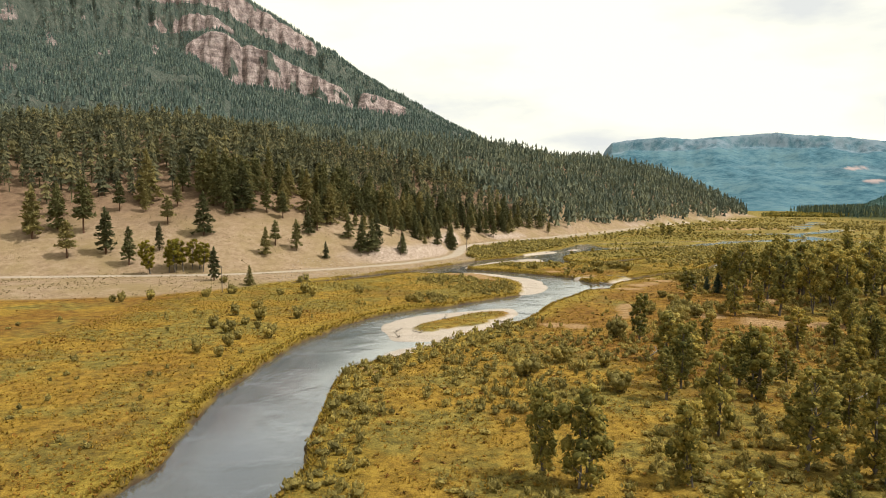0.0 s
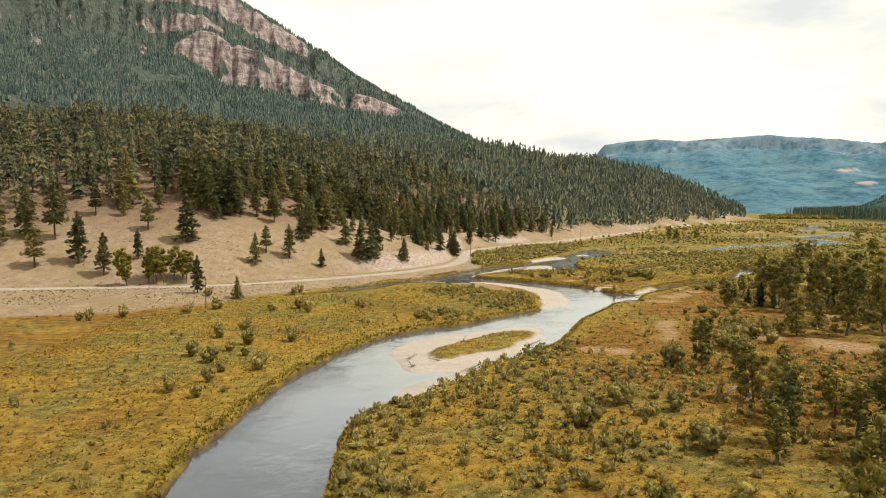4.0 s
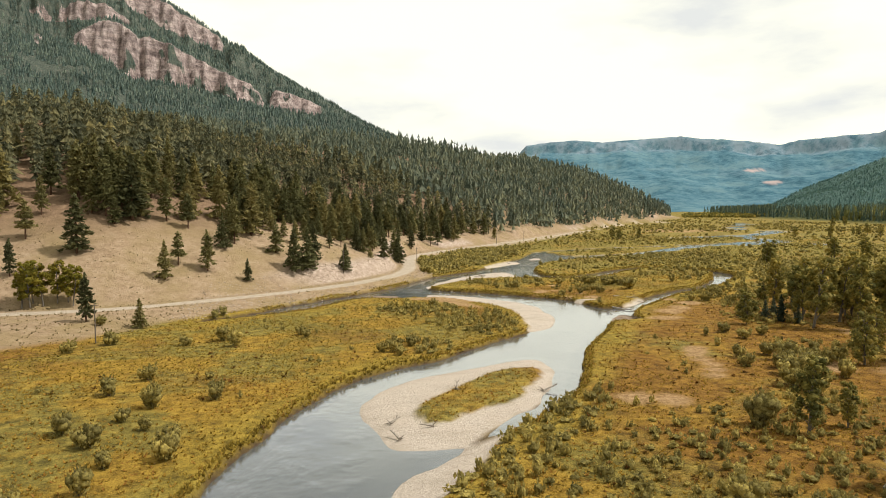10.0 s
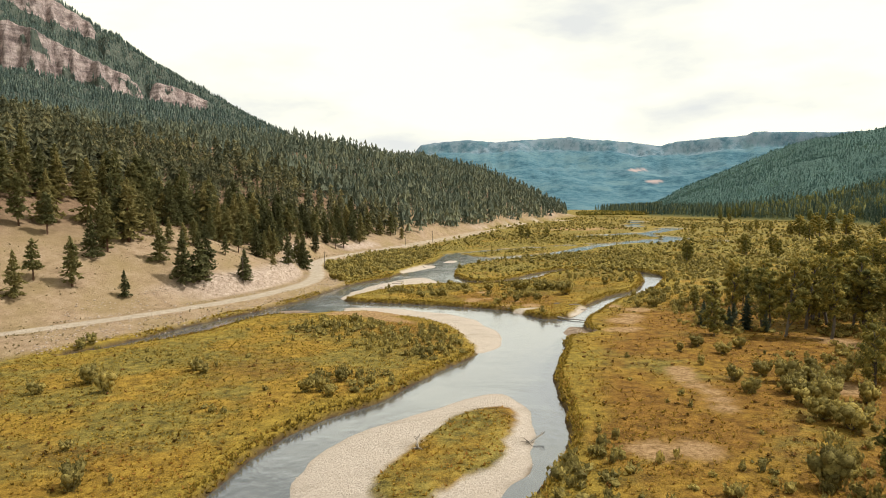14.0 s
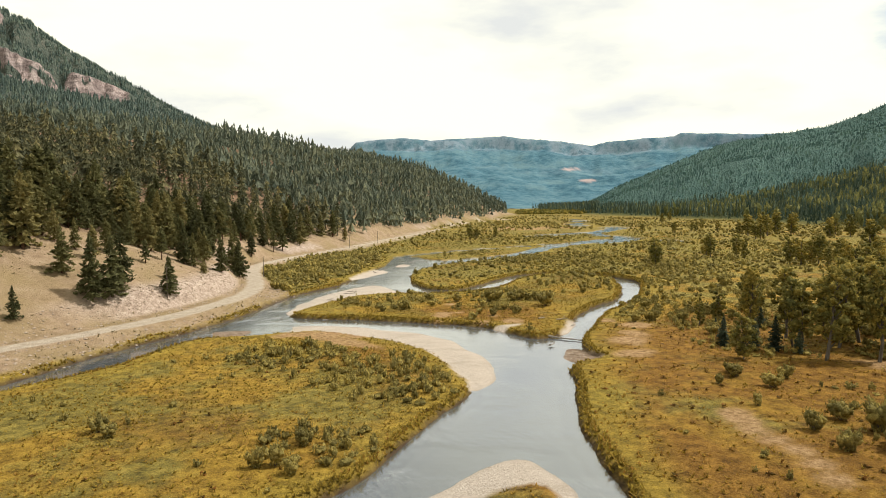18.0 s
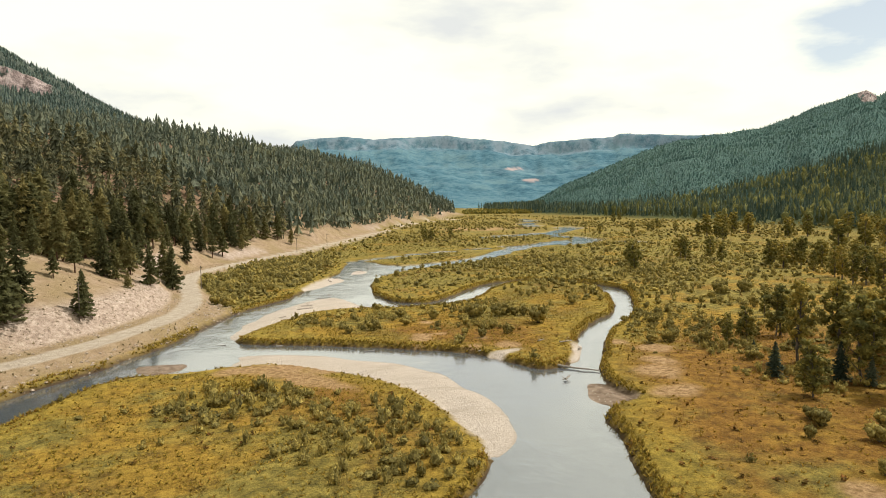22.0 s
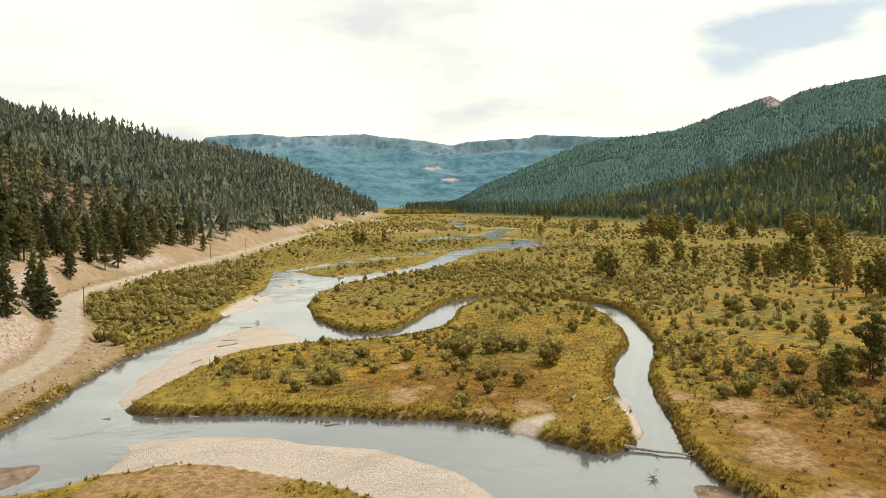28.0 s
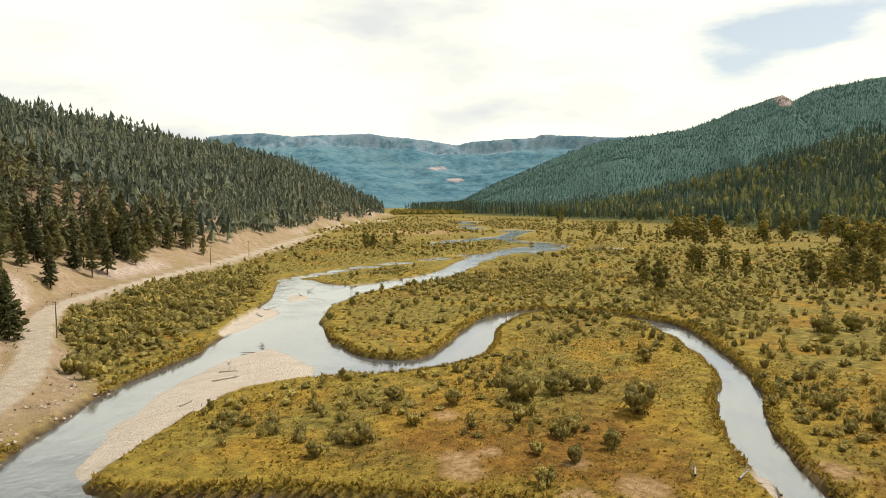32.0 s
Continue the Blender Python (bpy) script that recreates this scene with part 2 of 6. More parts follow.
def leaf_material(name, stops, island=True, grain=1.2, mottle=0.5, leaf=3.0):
    """Foliage: colour varies from tree to tree and from clump to clump, with dark gaps painted in."""
    m, nt, b = material(name)
    if island:
        r = nt.nodes.new("ShaderNodeNewGeometry").outputs["Random Per Island"]
    else:
        r = nt.nodes.new("ShaderNodeObjectInfo").outputs["Random"]
    p = position(nt)
    n = noise_at(nt, p, grain, 3, 0.6)
    fac = math_node(nt, "ADD", math_node(nt, "MULTIPLY", r, 1 - mottle), math_node(nt, "MULTIPLY", n, mottle))
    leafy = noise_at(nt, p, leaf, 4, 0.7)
    # leaf grain whose dark flecks paint shaded gaps into the colour
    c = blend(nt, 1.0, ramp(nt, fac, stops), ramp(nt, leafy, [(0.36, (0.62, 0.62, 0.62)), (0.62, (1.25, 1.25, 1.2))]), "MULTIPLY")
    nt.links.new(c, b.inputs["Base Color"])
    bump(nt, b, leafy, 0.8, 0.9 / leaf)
    b.inputs["Roughness"].default_value = 0.7
    b.inputs["Specular IOR Level"].default_value = 0.08
    # a little light through the leaves
    tr = nt.nodes.new("ShaderNodeBsdfTranslucent")
    nt.links.new(c, tr.inputs["Color"])
    mix = node(nt, "ShaderNodeMixShader", Fac=0.38)
    out = [k for k in nt.nodes if k.type == "OUTPUT_MATERIAL"][0]
    nt.links.new(b.outputs[0], mix.inputs[1])
    nt.links.new(tr.outputs[0], mix.inputs[2])
    nt.links.new(mix.outputs[0], out.inputs[0])
    return m


def plain_material(name, stops, scale, rough=0.9, relief=0.5, stretch=(1, 1, 1)):
    m, nt, b = material(name)
    mp = node(nt, "ShaderNodeMapping")
    mp.inputs["Scale"].default_value = stretch
    nt.links.new(position(nt), mp.inputs["Vector"])
    f = noise_at(nt, mp.outputs[0], scale, 7, 0.65)
    nt.links.new(ramp(nt, f, stops), b.inputs["Base Color"])
    b.inputs["Roughness"].default_value = rough
    b.inputs["Specular IOR Level"].default_value = 0.2
    bump(nt, b, f, relief, 0.3 / scale)
    return m


def mountain_material(name, woods):
    m, nt, b = material(name)
    p = position(nt)
    mp = node(nt, "ShaderNodeMapping")
    mp.inputs["Scale"].default_value = (1, 1, 0.45)
    nt.links.new(p, mp.inputs["Vector"])
    rock = ramp(nt, noise_at(nt, mp.outputs[0], 0.06, 10, 0.82), [(0.36, (0.125, 0.096, 0.092)), (0.48, (0.33, 0.268, 0.258)), (0.60, (0.55, 0.470, 0.450))])
    mp2 = node(nt, "ShaderNodeMapping")
    mp2.inputs["Scale"].default_value = (0.15, 0.15, 1)
    nt.links.new(p, mp2.inputs["Vector"])
    strata = ramp(nt, noise_at(nt, mp2.outputs[0], 0.11, 7, 0.75), [(0.42, (0.66, 0.64, 0.64)), (0.58, (1.16, 1.12, 1.09))])
    rock = blend(nt, 1.0, rock, strata, "MULTIPLY")
    scrub = ramp(nt, noise_at(nt, p, 0.09, 8, 0.75), woods)
    c = blend(nt, ramp(nt, math_node(nt, "ADD", attribute(nt, "rock"), math_node(nt, "MULTIPLY", math_node(nt, "SUBTRACT", noise_at(nt, p, 0.03, 6, 0.7), 0.5), 0.7)), [(0.40, (0, 0, 0)), (0.55, (1, 1, 1))]), scrub, rock)
    nt.links.new(c, b.inputs["Base Color"])
    b.inputs["Roughness"].default_value = 0.95
    b.inputs["Specular IOR Level"].default_value = 0.1
    bump(nt, b, noise_at(nt, mp.outputs[0], 0.10, 8, 0.75), 1.0, 9.0)
    return m


def mesa_material():
    m, nt, b = material("far_mesa_haze_blue")
    p = position(nt)
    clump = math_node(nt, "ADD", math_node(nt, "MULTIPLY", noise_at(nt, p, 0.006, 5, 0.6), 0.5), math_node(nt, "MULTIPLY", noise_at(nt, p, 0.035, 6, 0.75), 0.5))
    # blue of distance haze is painted into the woods and cliffs
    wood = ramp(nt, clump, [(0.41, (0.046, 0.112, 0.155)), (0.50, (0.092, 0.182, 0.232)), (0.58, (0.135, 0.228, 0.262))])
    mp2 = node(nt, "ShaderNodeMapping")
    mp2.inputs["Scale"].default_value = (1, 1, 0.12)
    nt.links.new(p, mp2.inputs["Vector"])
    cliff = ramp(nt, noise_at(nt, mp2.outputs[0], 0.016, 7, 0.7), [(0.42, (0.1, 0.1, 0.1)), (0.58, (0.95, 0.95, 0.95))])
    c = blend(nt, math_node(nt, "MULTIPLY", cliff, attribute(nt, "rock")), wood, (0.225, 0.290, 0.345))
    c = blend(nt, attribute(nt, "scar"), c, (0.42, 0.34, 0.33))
    nt.links.new(c, b.inputs["Base Color"])
    b.inputs["Roughness"].default_value = 1.0
    b.inputs["Specular IOR Level"].default_value = 0.0
    bump(nt, b, noise_at(nt, p, 0.02, 8, 0.75), 0.55, 14.0)
    return m


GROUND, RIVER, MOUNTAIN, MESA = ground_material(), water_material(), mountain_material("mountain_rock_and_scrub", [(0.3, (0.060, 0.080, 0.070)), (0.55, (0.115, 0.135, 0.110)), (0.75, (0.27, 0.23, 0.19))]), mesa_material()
# scrub tinted teal: distance haze put into its base colour
EAST_MOUNTAIN = mountain_material("east_mountain_haze_scrub", [(0.3, (0.050, 0.104, 0.094)), (0.55, (0.080, 0.142, 0.124)), (0.75, (0.14, 0.205, 0.15))])
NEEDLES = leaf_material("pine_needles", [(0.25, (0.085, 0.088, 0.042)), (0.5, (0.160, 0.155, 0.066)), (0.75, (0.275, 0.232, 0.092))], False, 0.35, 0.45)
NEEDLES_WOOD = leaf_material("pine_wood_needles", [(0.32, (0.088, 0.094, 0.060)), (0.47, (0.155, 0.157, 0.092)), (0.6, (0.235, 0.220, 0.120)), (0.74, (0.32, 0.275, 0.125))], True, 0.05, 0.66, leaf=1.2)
# ridge pines made paler and bluer, haze painted into the needles
RIDGE_NEEDLES = leaf_material("ridge_haze_needles", [(0.32, (0.112, 0.142, 0.115)), (0.5, (0.190, 0.218, 0.165)), (0.68, (0.275, 0.285, 0.185))], True, 0.02, 0.7, leaf=0.7)
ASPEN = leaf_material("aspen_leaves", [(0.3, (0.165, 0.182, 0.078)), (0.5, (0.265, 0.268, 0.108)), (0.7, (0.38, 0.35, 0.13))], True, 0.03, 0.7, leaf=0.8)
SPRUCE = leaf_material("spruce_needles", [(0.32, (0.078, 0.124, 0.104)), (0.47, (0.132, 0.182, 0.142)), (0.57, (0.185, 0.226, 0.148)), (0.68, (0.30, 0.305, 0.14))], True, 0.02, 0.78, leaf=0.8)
# blue-green here includes distance haze mixed into the needle colour
BLUE_WOOD = leaf_material("mountain_haze_needles", [(0.32, (0.084, 0.124, 0.116)), (0.5, (0.145, 0.196, 0.176)), (0.66, (0.23, 0.28, 0.225))], True, 0.03, 0.75, leaf=0.35)
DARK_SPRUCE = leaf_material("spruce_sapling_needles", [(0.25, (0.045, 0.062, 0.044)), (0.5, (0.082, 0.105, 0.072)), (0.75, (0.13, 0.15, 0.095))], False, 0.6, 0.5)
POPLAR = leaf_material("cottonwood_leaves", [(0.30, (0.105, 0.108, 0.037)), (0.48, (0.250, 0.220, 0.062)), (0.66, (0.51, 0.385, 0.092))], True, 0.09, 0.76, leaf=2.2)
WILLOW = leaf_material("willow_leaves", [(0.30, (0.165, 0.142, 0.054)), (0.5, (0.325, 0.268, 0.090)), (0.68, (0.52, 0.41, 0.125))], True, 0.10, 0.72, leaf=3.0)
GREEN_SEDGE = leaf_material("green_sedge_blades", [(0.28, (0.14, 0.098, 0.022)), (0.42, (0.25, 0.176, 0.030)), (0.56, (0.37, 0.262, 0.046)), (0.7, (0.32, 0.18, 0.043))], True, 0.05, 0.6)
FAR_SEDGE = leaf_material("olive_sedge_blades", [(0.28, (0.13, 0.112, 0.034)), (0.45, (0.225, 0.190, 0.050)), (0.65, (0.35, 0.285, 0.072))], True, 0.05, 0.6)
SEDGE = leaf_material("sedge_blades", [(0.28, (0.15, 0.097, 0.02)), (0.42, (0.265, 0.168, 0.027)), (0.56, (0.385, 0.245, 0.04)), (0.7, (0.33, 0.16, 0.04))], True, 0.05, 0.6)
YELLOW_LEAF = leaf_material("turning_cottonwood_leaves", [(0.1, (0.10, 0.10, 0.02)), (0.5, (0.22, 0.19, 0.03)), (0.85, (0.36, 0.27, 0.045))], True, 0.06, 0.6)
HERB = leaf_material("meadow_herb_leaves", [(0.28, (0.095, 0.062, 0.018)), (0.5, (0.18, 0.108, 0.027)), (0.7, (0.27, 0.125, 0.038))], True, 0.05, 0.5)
# needles carry the same painted haze, lighter and bluer than near woods
TEAL_WOOD = leaf_material("east_mountain_haze_needles", [(0.32, (0.092, 0.180, 0.176)), (0.5, (0.155, 0.268, 0.248)), (0.66, (0.225, 0.345, 0.275))], True, 0.012, 0.9, leaf=0.3)
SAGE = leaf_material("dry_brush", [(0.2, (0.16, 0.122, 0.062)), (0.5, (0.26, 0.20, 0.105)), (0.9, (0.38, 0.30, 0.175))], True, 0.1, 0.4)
BARK = plain_material("pine_bark", [(0.3, (0.055, 0.032, 0.022)), (0.7, (0.17, 0.095, 0.06))], 3.0, 0.95, 0.8, (1, 1, 0.25))
GREY_BARK = plain_material("cottonwood_bark", [(0.3, (0.07, 0.06, 0.05)), (0.7, (0.22, 0.19, 0.155))], 3.0, 0.95, 0.8, (1, 1, 0.25))
DEADWOOD = plain_material("bleached_driftwood", [(0.3, (0.17, 0.145, 0.12)), (0.7, (0.46, 0.41, 0.35))], 4.0, 0.9, 0.5)
STONE = plain_material("river_stone", [(0.3, (0.33, 0.275, 0.22)), (0.7, (0.60, 0.53, 0.45))], 1.3, 0.9, 0.3)
TAN_STONE = plain_material("tan_broken_stone", [(0.3, (0.26, 0.195, 0.14)), (0.7, (0.46, 0.37, 0.29))], 1.3, 0.95, 0.4)
POLE_WOOD = plain_material("weathered_pole_wood", [(0.3, (0.09, 0.07, 0.055)), (0.7, (0.20, 0.165, 0.13))], 3.0, 0.9, 0.4)

# ---- the lie of the land ----
WATER = -1.0


def hash2(ix, iy, seed):
    h = (ix.astype(np.int64) * 374761393 + iy.astype(np.int64) * 668265263 + seed * 974634777) & 0xFFFFFFFF
    h = ((h ^ (h >> 13)) * 1274126177) & 0xFFFFFFFF
    return ((h ^ (h >> 16)) & 0xFFFF) / 65535.0


def vnoise(x, y, seed=0):
    ix, iy = np.floor(x), np.floor(y)
    fx, fy = x - ix, y - iy
    fx, fy = fx * fx * (3 - 2 * fx), fy * fy * (3 - 2 * fy)
    a, b = hash2(ix, iy, seed), hash2(ix + 1, iy, seed)
    c, d = hash2(ix, iy + 1, seed), hash2(ix + 1, iy + 1, seed)
    return (a + (b - a) * fx) * (1 - fy) + (c + (d - c) * fx) * fy


def fbm(x, y, size, seed=0, octaves=4):
    """Noise from 0 to 1 whose largest lumps are about that many metres wide."""
    out, amp, total = 0.0, 1.0, 0.0
    for k in range(octaves):
        out = out + amp * vnoise(x / size * 2 ** k + 17.3 * k, y / size * 2 ** k - 9.1 * k, seed + k)
        total, amp = total + amp, amp * 0.5
    return out / total


def smooth(a, b, v):
    u = np.clip((v - a) / (b - a), 0, 1)
    return u * u * (3 - 2 * u)


def rounded(pts, closed=True, turns=2):
    p = np.array(pts, float)
    for _ in range(turns):
        q = np.roll(p, -1, 0)
        if closed:
            p = np.stack([0.75 * p + 0.25 * q, 0.25 * p + 0.75 * q], 1).reshape(-1, 2)
        else:
            a, b = p[:-1], p[1:]
            mid = np.stack([0.75 * a + 0.25 * b, 0.25 * a + 0.75 * b], 1).reshape(-1, 2)
            p = np.vstack([p[:1], mid, p[-1:]])
    return p


def line_distance(x, y, pts, values=None):
    """Distance to a chain of points; with values also the value at the nearest place."""
    best, val = np.full(x.shape, 1e9), np.zeros(x.shape)
    for i in range(len(pts) - 1):
        (ax, ay), (bx, by) = pts[i], pts[i + 1]
        dx, dy = bx - ax, by - ay
        u = np.clip(((x - ax) * dx + (y - ay) * dy) / (dx * dx + dy * dy + 1e-9), 0, 1)
        d = np.hypot(x - ax - u * dx, y - ay - u * dy)
        if values is not None:
            val = np.where(d < best, values[i] + u * (values[i + 1] - values[i]), val)
        best = np.minimum(best, d)
    return best if values is None else (best, val)


def area_distance(x, y, pts):
    """Signed distance to a closed outline, negative inside."""
    pts = np.asarray(pts)
    closed = np.vstack([pts, pts[:1]])
    d = line_distance(x, y, closed)
    inside = np.zeros(x.shape, bool)
    for (ax, ay), (bx, by) in zip(closed[:-1], closed[1:]):
        if ay == by:
            continue
        inside ^= ((ay > y) != (by > y)) & (x < (bx - ax) * (y - ay) / (by - ay) + ax)
    return np.where(inside, -d, d)


# banks of the river, going round from the near left bank by the road to the far reach and back along the right bank
LEFT_BANK = [(-60, -40), (-44, 20), (-30.5, 64), (-32, 82), (-33.2, 101), (-32.2, 114), (-30.5, 126), (-27.6, 140), (-23.5, 153),
             (-15.5, 170), (-6, 178.5), (3, 185), (11, 193.5), (17.5, 199.5), (23.7, 207), (26.2, 213), (26.6, 224), (27.5, 235),
             (24, 246.7), (16.5, 257.5), (8.6, 263.5), (-1.9, 262.5), (-15.5, 263.5), (-22.3, 252), (-29.4, 243), (-39.7, 236.5), (-52, 228)]
ROAD_BANK = [(-54, 231), (-41, 243), (-34.7, 252.5), (-26.7, 263), (-15.5, 274.5), (-5, 287), (3, 301), (10, 314), (19, 327), (37, 344),
             (48, 368), (64, 393), (72, 406), (84, 438), (90, 448), (99, 448), (100, 430), (104, 421), (125, 427), (156, 440.5), (186, 473), (219, 500), (281, 533), (306, 534)]
RIGHT_BANK = [(306, 522), (277, 506), (238, 497), (195, 466), (147, 422), (120, 410), (98, 400), (78, 381), (64, 354), (58, 328), (63, 315), (72.4, 317),
              (93, 336), (107, 345), (120.3, 346.5), (132, 333), (135, 316), (131.5, 304), (117, 287), (104, 271.5), (88.5, 261), (78, 253),
              (70, 243), (60, 232.7), (55, 224), (54, 216.5), (46, 215.5), (40, 203), (31, 189), (26.5, 179), (23.8, 169), (18.2, 158),
              (10.3, 149.5), (2.5, 139.8), (-3, 129), (-10, 119.2), (-14, 115.5), (-17.1, 109), (-17.4, 97), (-16, 77), (-15.6, 64), (-26, 20), (-38, -40)]
TONGUE = [(8, 285.8), (16.8, 280), (28.4, 273.3), (38.6, 263.8), (44.8, 257.4), (48.5, 253.5), (49.3, 248.5), (50.5, 243), (51.3, 237.8), (56.8, 237.8),
          (64.5, 244), (74.5, 257.5), (84.2, 265), (103, 277.5), (115.8, 294.5), (128.5, 313.5), (128.7, 330.5), (117, 341), (103.5, 335.5), (91.5, 325.5),
          (81, 311.5), (69.2, 307.3), (57, 308.2), (46.5, 314), (35.4, 315), (30.5, 312), (19.5, 300.8), (13.2, 293)]
ISLET = [(96, 440), (122, 455), (148, 466), (184, 473.5), (153, 436.5), (122, 424), (103, 418)]
# dry ground: gravel bars, and the grass that stands on one of them
ISLE_BAR = [(-15.5, 154.6), (-11.5, 162), (-4, 170.5), (7, 177.5), (13, 181.3), (19.3, 182.4), (20.8, 174.5), (18, 165.5), (12.5, 156), (6, 147), (2, 141), (-4.1, 136.5), (-11, 136.8), (-12.7, 143.6)]
SIDE_BAR = [(-9.4, 130.7), (-4.3, 134.2), (1.6, 140.3), (5, 143), (6, 143), (-2, 127), (-12, 116), (-12.5, 119.5)]
POINT_BAR = [(6, 274), (14.8, 271.5), (22.5, 266.7), (28.5, 259.5), (33.2, 252), (36.3, 243), (36.8, 234), (35.6, 224.5), (32.7, 214.8), (29, 209.5), (24, 206), (22, 214), (22, 240), (8, 262), (-3, 262), (8, 268)]
TONGUE_BAR = [(7, 288), (12, 299), (16.1, 306.5), (22, 317), (29.4, 328), (39, 336.5), (48.5, 341), (49.5, 336), (48.5, 321), (47, 311), (34, 309), (18, 296), (12, 288)]
MOUTH_BAR = [(52.3, 226.5), (54.3, 226.3), (54.6, 223.0), (54.3, 216.7), (52.8, 214.9), (50.8, 214.5), (48.1, 216.9), (49, 220.3)]
UPPER_BAR = [(40, 354), (46.5, 369.8), (62, 392), (66, 387), (65, 380), (48.7, 360.7)]
FORK_BAR = [(72, 398), (77, 408), (83, 410), (84, 403), (78, 396)]
SLACK_BAR = [(-10.6, 274.0), (-6.2, 273.6), (-0.6, 272.2), (-1.4, 267.9), (-4.6, 265.4), (-10.6, 267.0)]
SLACK_SHORE = [(-13, 265.2), (-10.1, 266.6), (-5.1, 265.2), (0.2, 262.4), (-1.1, 258.8), (-4.9, 260.5), (-9, 262.0)]
INNER_GRAVEL = [(4.6, 260.2), (8.6, 260.6), (12.5, 258.2), (16.9, 249.7), (20.1, 242.9), (21.0, 237.0), (17.1, 237.7), (12.7, 242.8), (8.4, 249.8), (5.7, 257.0)]
POND = [(1.4, 249.2), (3.5, 249.0), (5.8, 244.9), (5.2, 242.1), (3.1, 243.0), (1.7, 246.4)]
RUN_BAR = [(66.0, 248.6), (70.5, 252.5), (72.0, 251.5), (67.8, 245.5), (62.2, 240.2), (59.2, 238.6), (59.0, 240.6)]
DRY_BAR = [(47.5, 251.5), (51, 250.5), (54.5, 250.5), (57, 250), (55, 248.3), (51.5, 247.5), (49, 246)]
BARS = [ISLE_BAR, SIDE_BAR, POINT_BAR, TONGUE_BAR, MOUTH_BAR, UPPER_BAR, FORK_BAR, SLACK_BAR, SLACK_SHORE, RUN_BAR, DRY_BAR]
ISLE = [(-6.1, 151), (-3.7, 158), (1.8, 164.3), (8.4, 171.8), (16.8, 175), (15, 166.7), (9, 156.4), (3.4, 152.5), (-2.5, 145.8), (-5.4, 147.5)]
STREAMS = [
    ([(90, 447), (104, 456), (128, 470), (164, 484), (193, 490), (215, 500)], 2.6),
    ([(285, 522), (292, 508), (298, 493), (305, 476)], 5.0),
    ([(246, 588), (266, 597), (312, 612), (350, 631), (408, 684), (396, 694), (385, 720)], 7.0),
    ([(248, 494), (283, 510), (300, 540), (312, 612)], 6.0),
    ([(385, 720), (420, 800), (500, 900), (560, 1010)], 6.0),
]
ROAD = [(-700, 195), (-400, 212), (-230, 222), (-152, 230), (-116, 235.5), (-77, 240), (-57, 253), (-40, 264.5), (-21, 281.5), (-9.5, 296), (1.5, 315), (6.8, 335),
        (9, 360), (11, 388), (16, 411), (33, 440), (88, 514), (145, 601), (225, 728), (262, 795), (330, 890), (440, 1010), (580, 1160)]
# foot of the wooded hill beside the road, and of the one across the valley
HILL = [(-1600, 190), (-700, 202), (-400, 219), (-230, 229), (-152, 237), (-116, 242), (-80, 246), (-60, 259), (-43, 270), (-25, 287), (-14, 301), (-3, 319),
        (1.5, 337), (4, 362), (6, 390), (10, 416), (24, 444), (80, 521), (137, 608), (217, 735), (254, 802), (400, 985), (560, 1195), (560, 1330), (300, 1650), (-1600, 2300)]
FAR_HILL = [(470, -500), (440, 100), (452, 250), (474, 350), (505, 450), (590, 620), (640, 800), (680, 1000), (735, 1350), (900, 1800), (2600, 2600), (2600, -500)]
# dry bench between the meadow and the road
BENCH = [(-900, 120), (-300, 168), (-150, 180), (-89, 194), (-72, 208.5), (-54, 236), (-33, 253), (-26, 264), (-15, 275.5), (-4, 288), (4, 301), (11, 314.5),
         (17, 326), (15, 345), (14.5, 370), (16, 392), (21, 412), (37, 439), (93, 513), (150, 600), (230, 727), (100, 800), (-900, 600)]

SAND = [(43, 266.8, 3.2), (45, 270.5, 3.0), (49, 270.4, 2.4), (54.5, 262, 2.2), (55.5, 254.2, 3.5), (75.6, 246.5, 4), (52, 284, 2.4), (50.3, 182, 3.2), (49, 179, 2.8), (47.3, 176, 3.4), (46.6, 172.5, 3.0), (46.4, 169, 3.4), (45, 165.5, 3.0), (43.3, 161.5, 3.0), (25, 152, 4), (66, 164, 4), (76, 156, 8), (66, 226, 6), (72, 230, 5), (78, 238, 4), (60, 215, 5), (48.5, 256, 3), (40, 262, 3), (92, 190, 6), (30, 150, 4), (88, 152, 6), (300, 705, 40), (345, 712, 32), (504, 699, 9), (667, 1102, 12), (-12.3, 112, 1.5), (-11.4, 108.5, 1.3), (-10.4, 104, 1.3), (-9.8, 99.5, 1.2),
        (12, 256, 5), (18, 252, 4), (5, 258, 4)]

WET_RING = rounded(LEFT_BANK + ROAD_BANK + RIGHT_BANK)
TONGUE_R, ISLET_R, ISLE_R = rounded(TONGUE), rounded(ISLET), rounded(ISLE)
BARS_R = [rounded(b) for b in BARS]
DRY_BAR_R, INNER_R, POND_R = rounded(DRY_BAR), rounded(INNER_GRAVEL), rounded(POND)
MUD_R = [rounded(b) for b in (SLACK_BAR, SLACK_SHORE, MOUTH_BAR)]
STREAMS_R = [(rounded(s, False), w) for s, w in STREAMS]
ROAD_R, HILL_R, FAR_HILL_R, BENCH_R = rounded(ROAD, False), rounded(HILL, True, 1), rounded(FAR_HILL, True, 1), rounded(BENCH, True, 1)


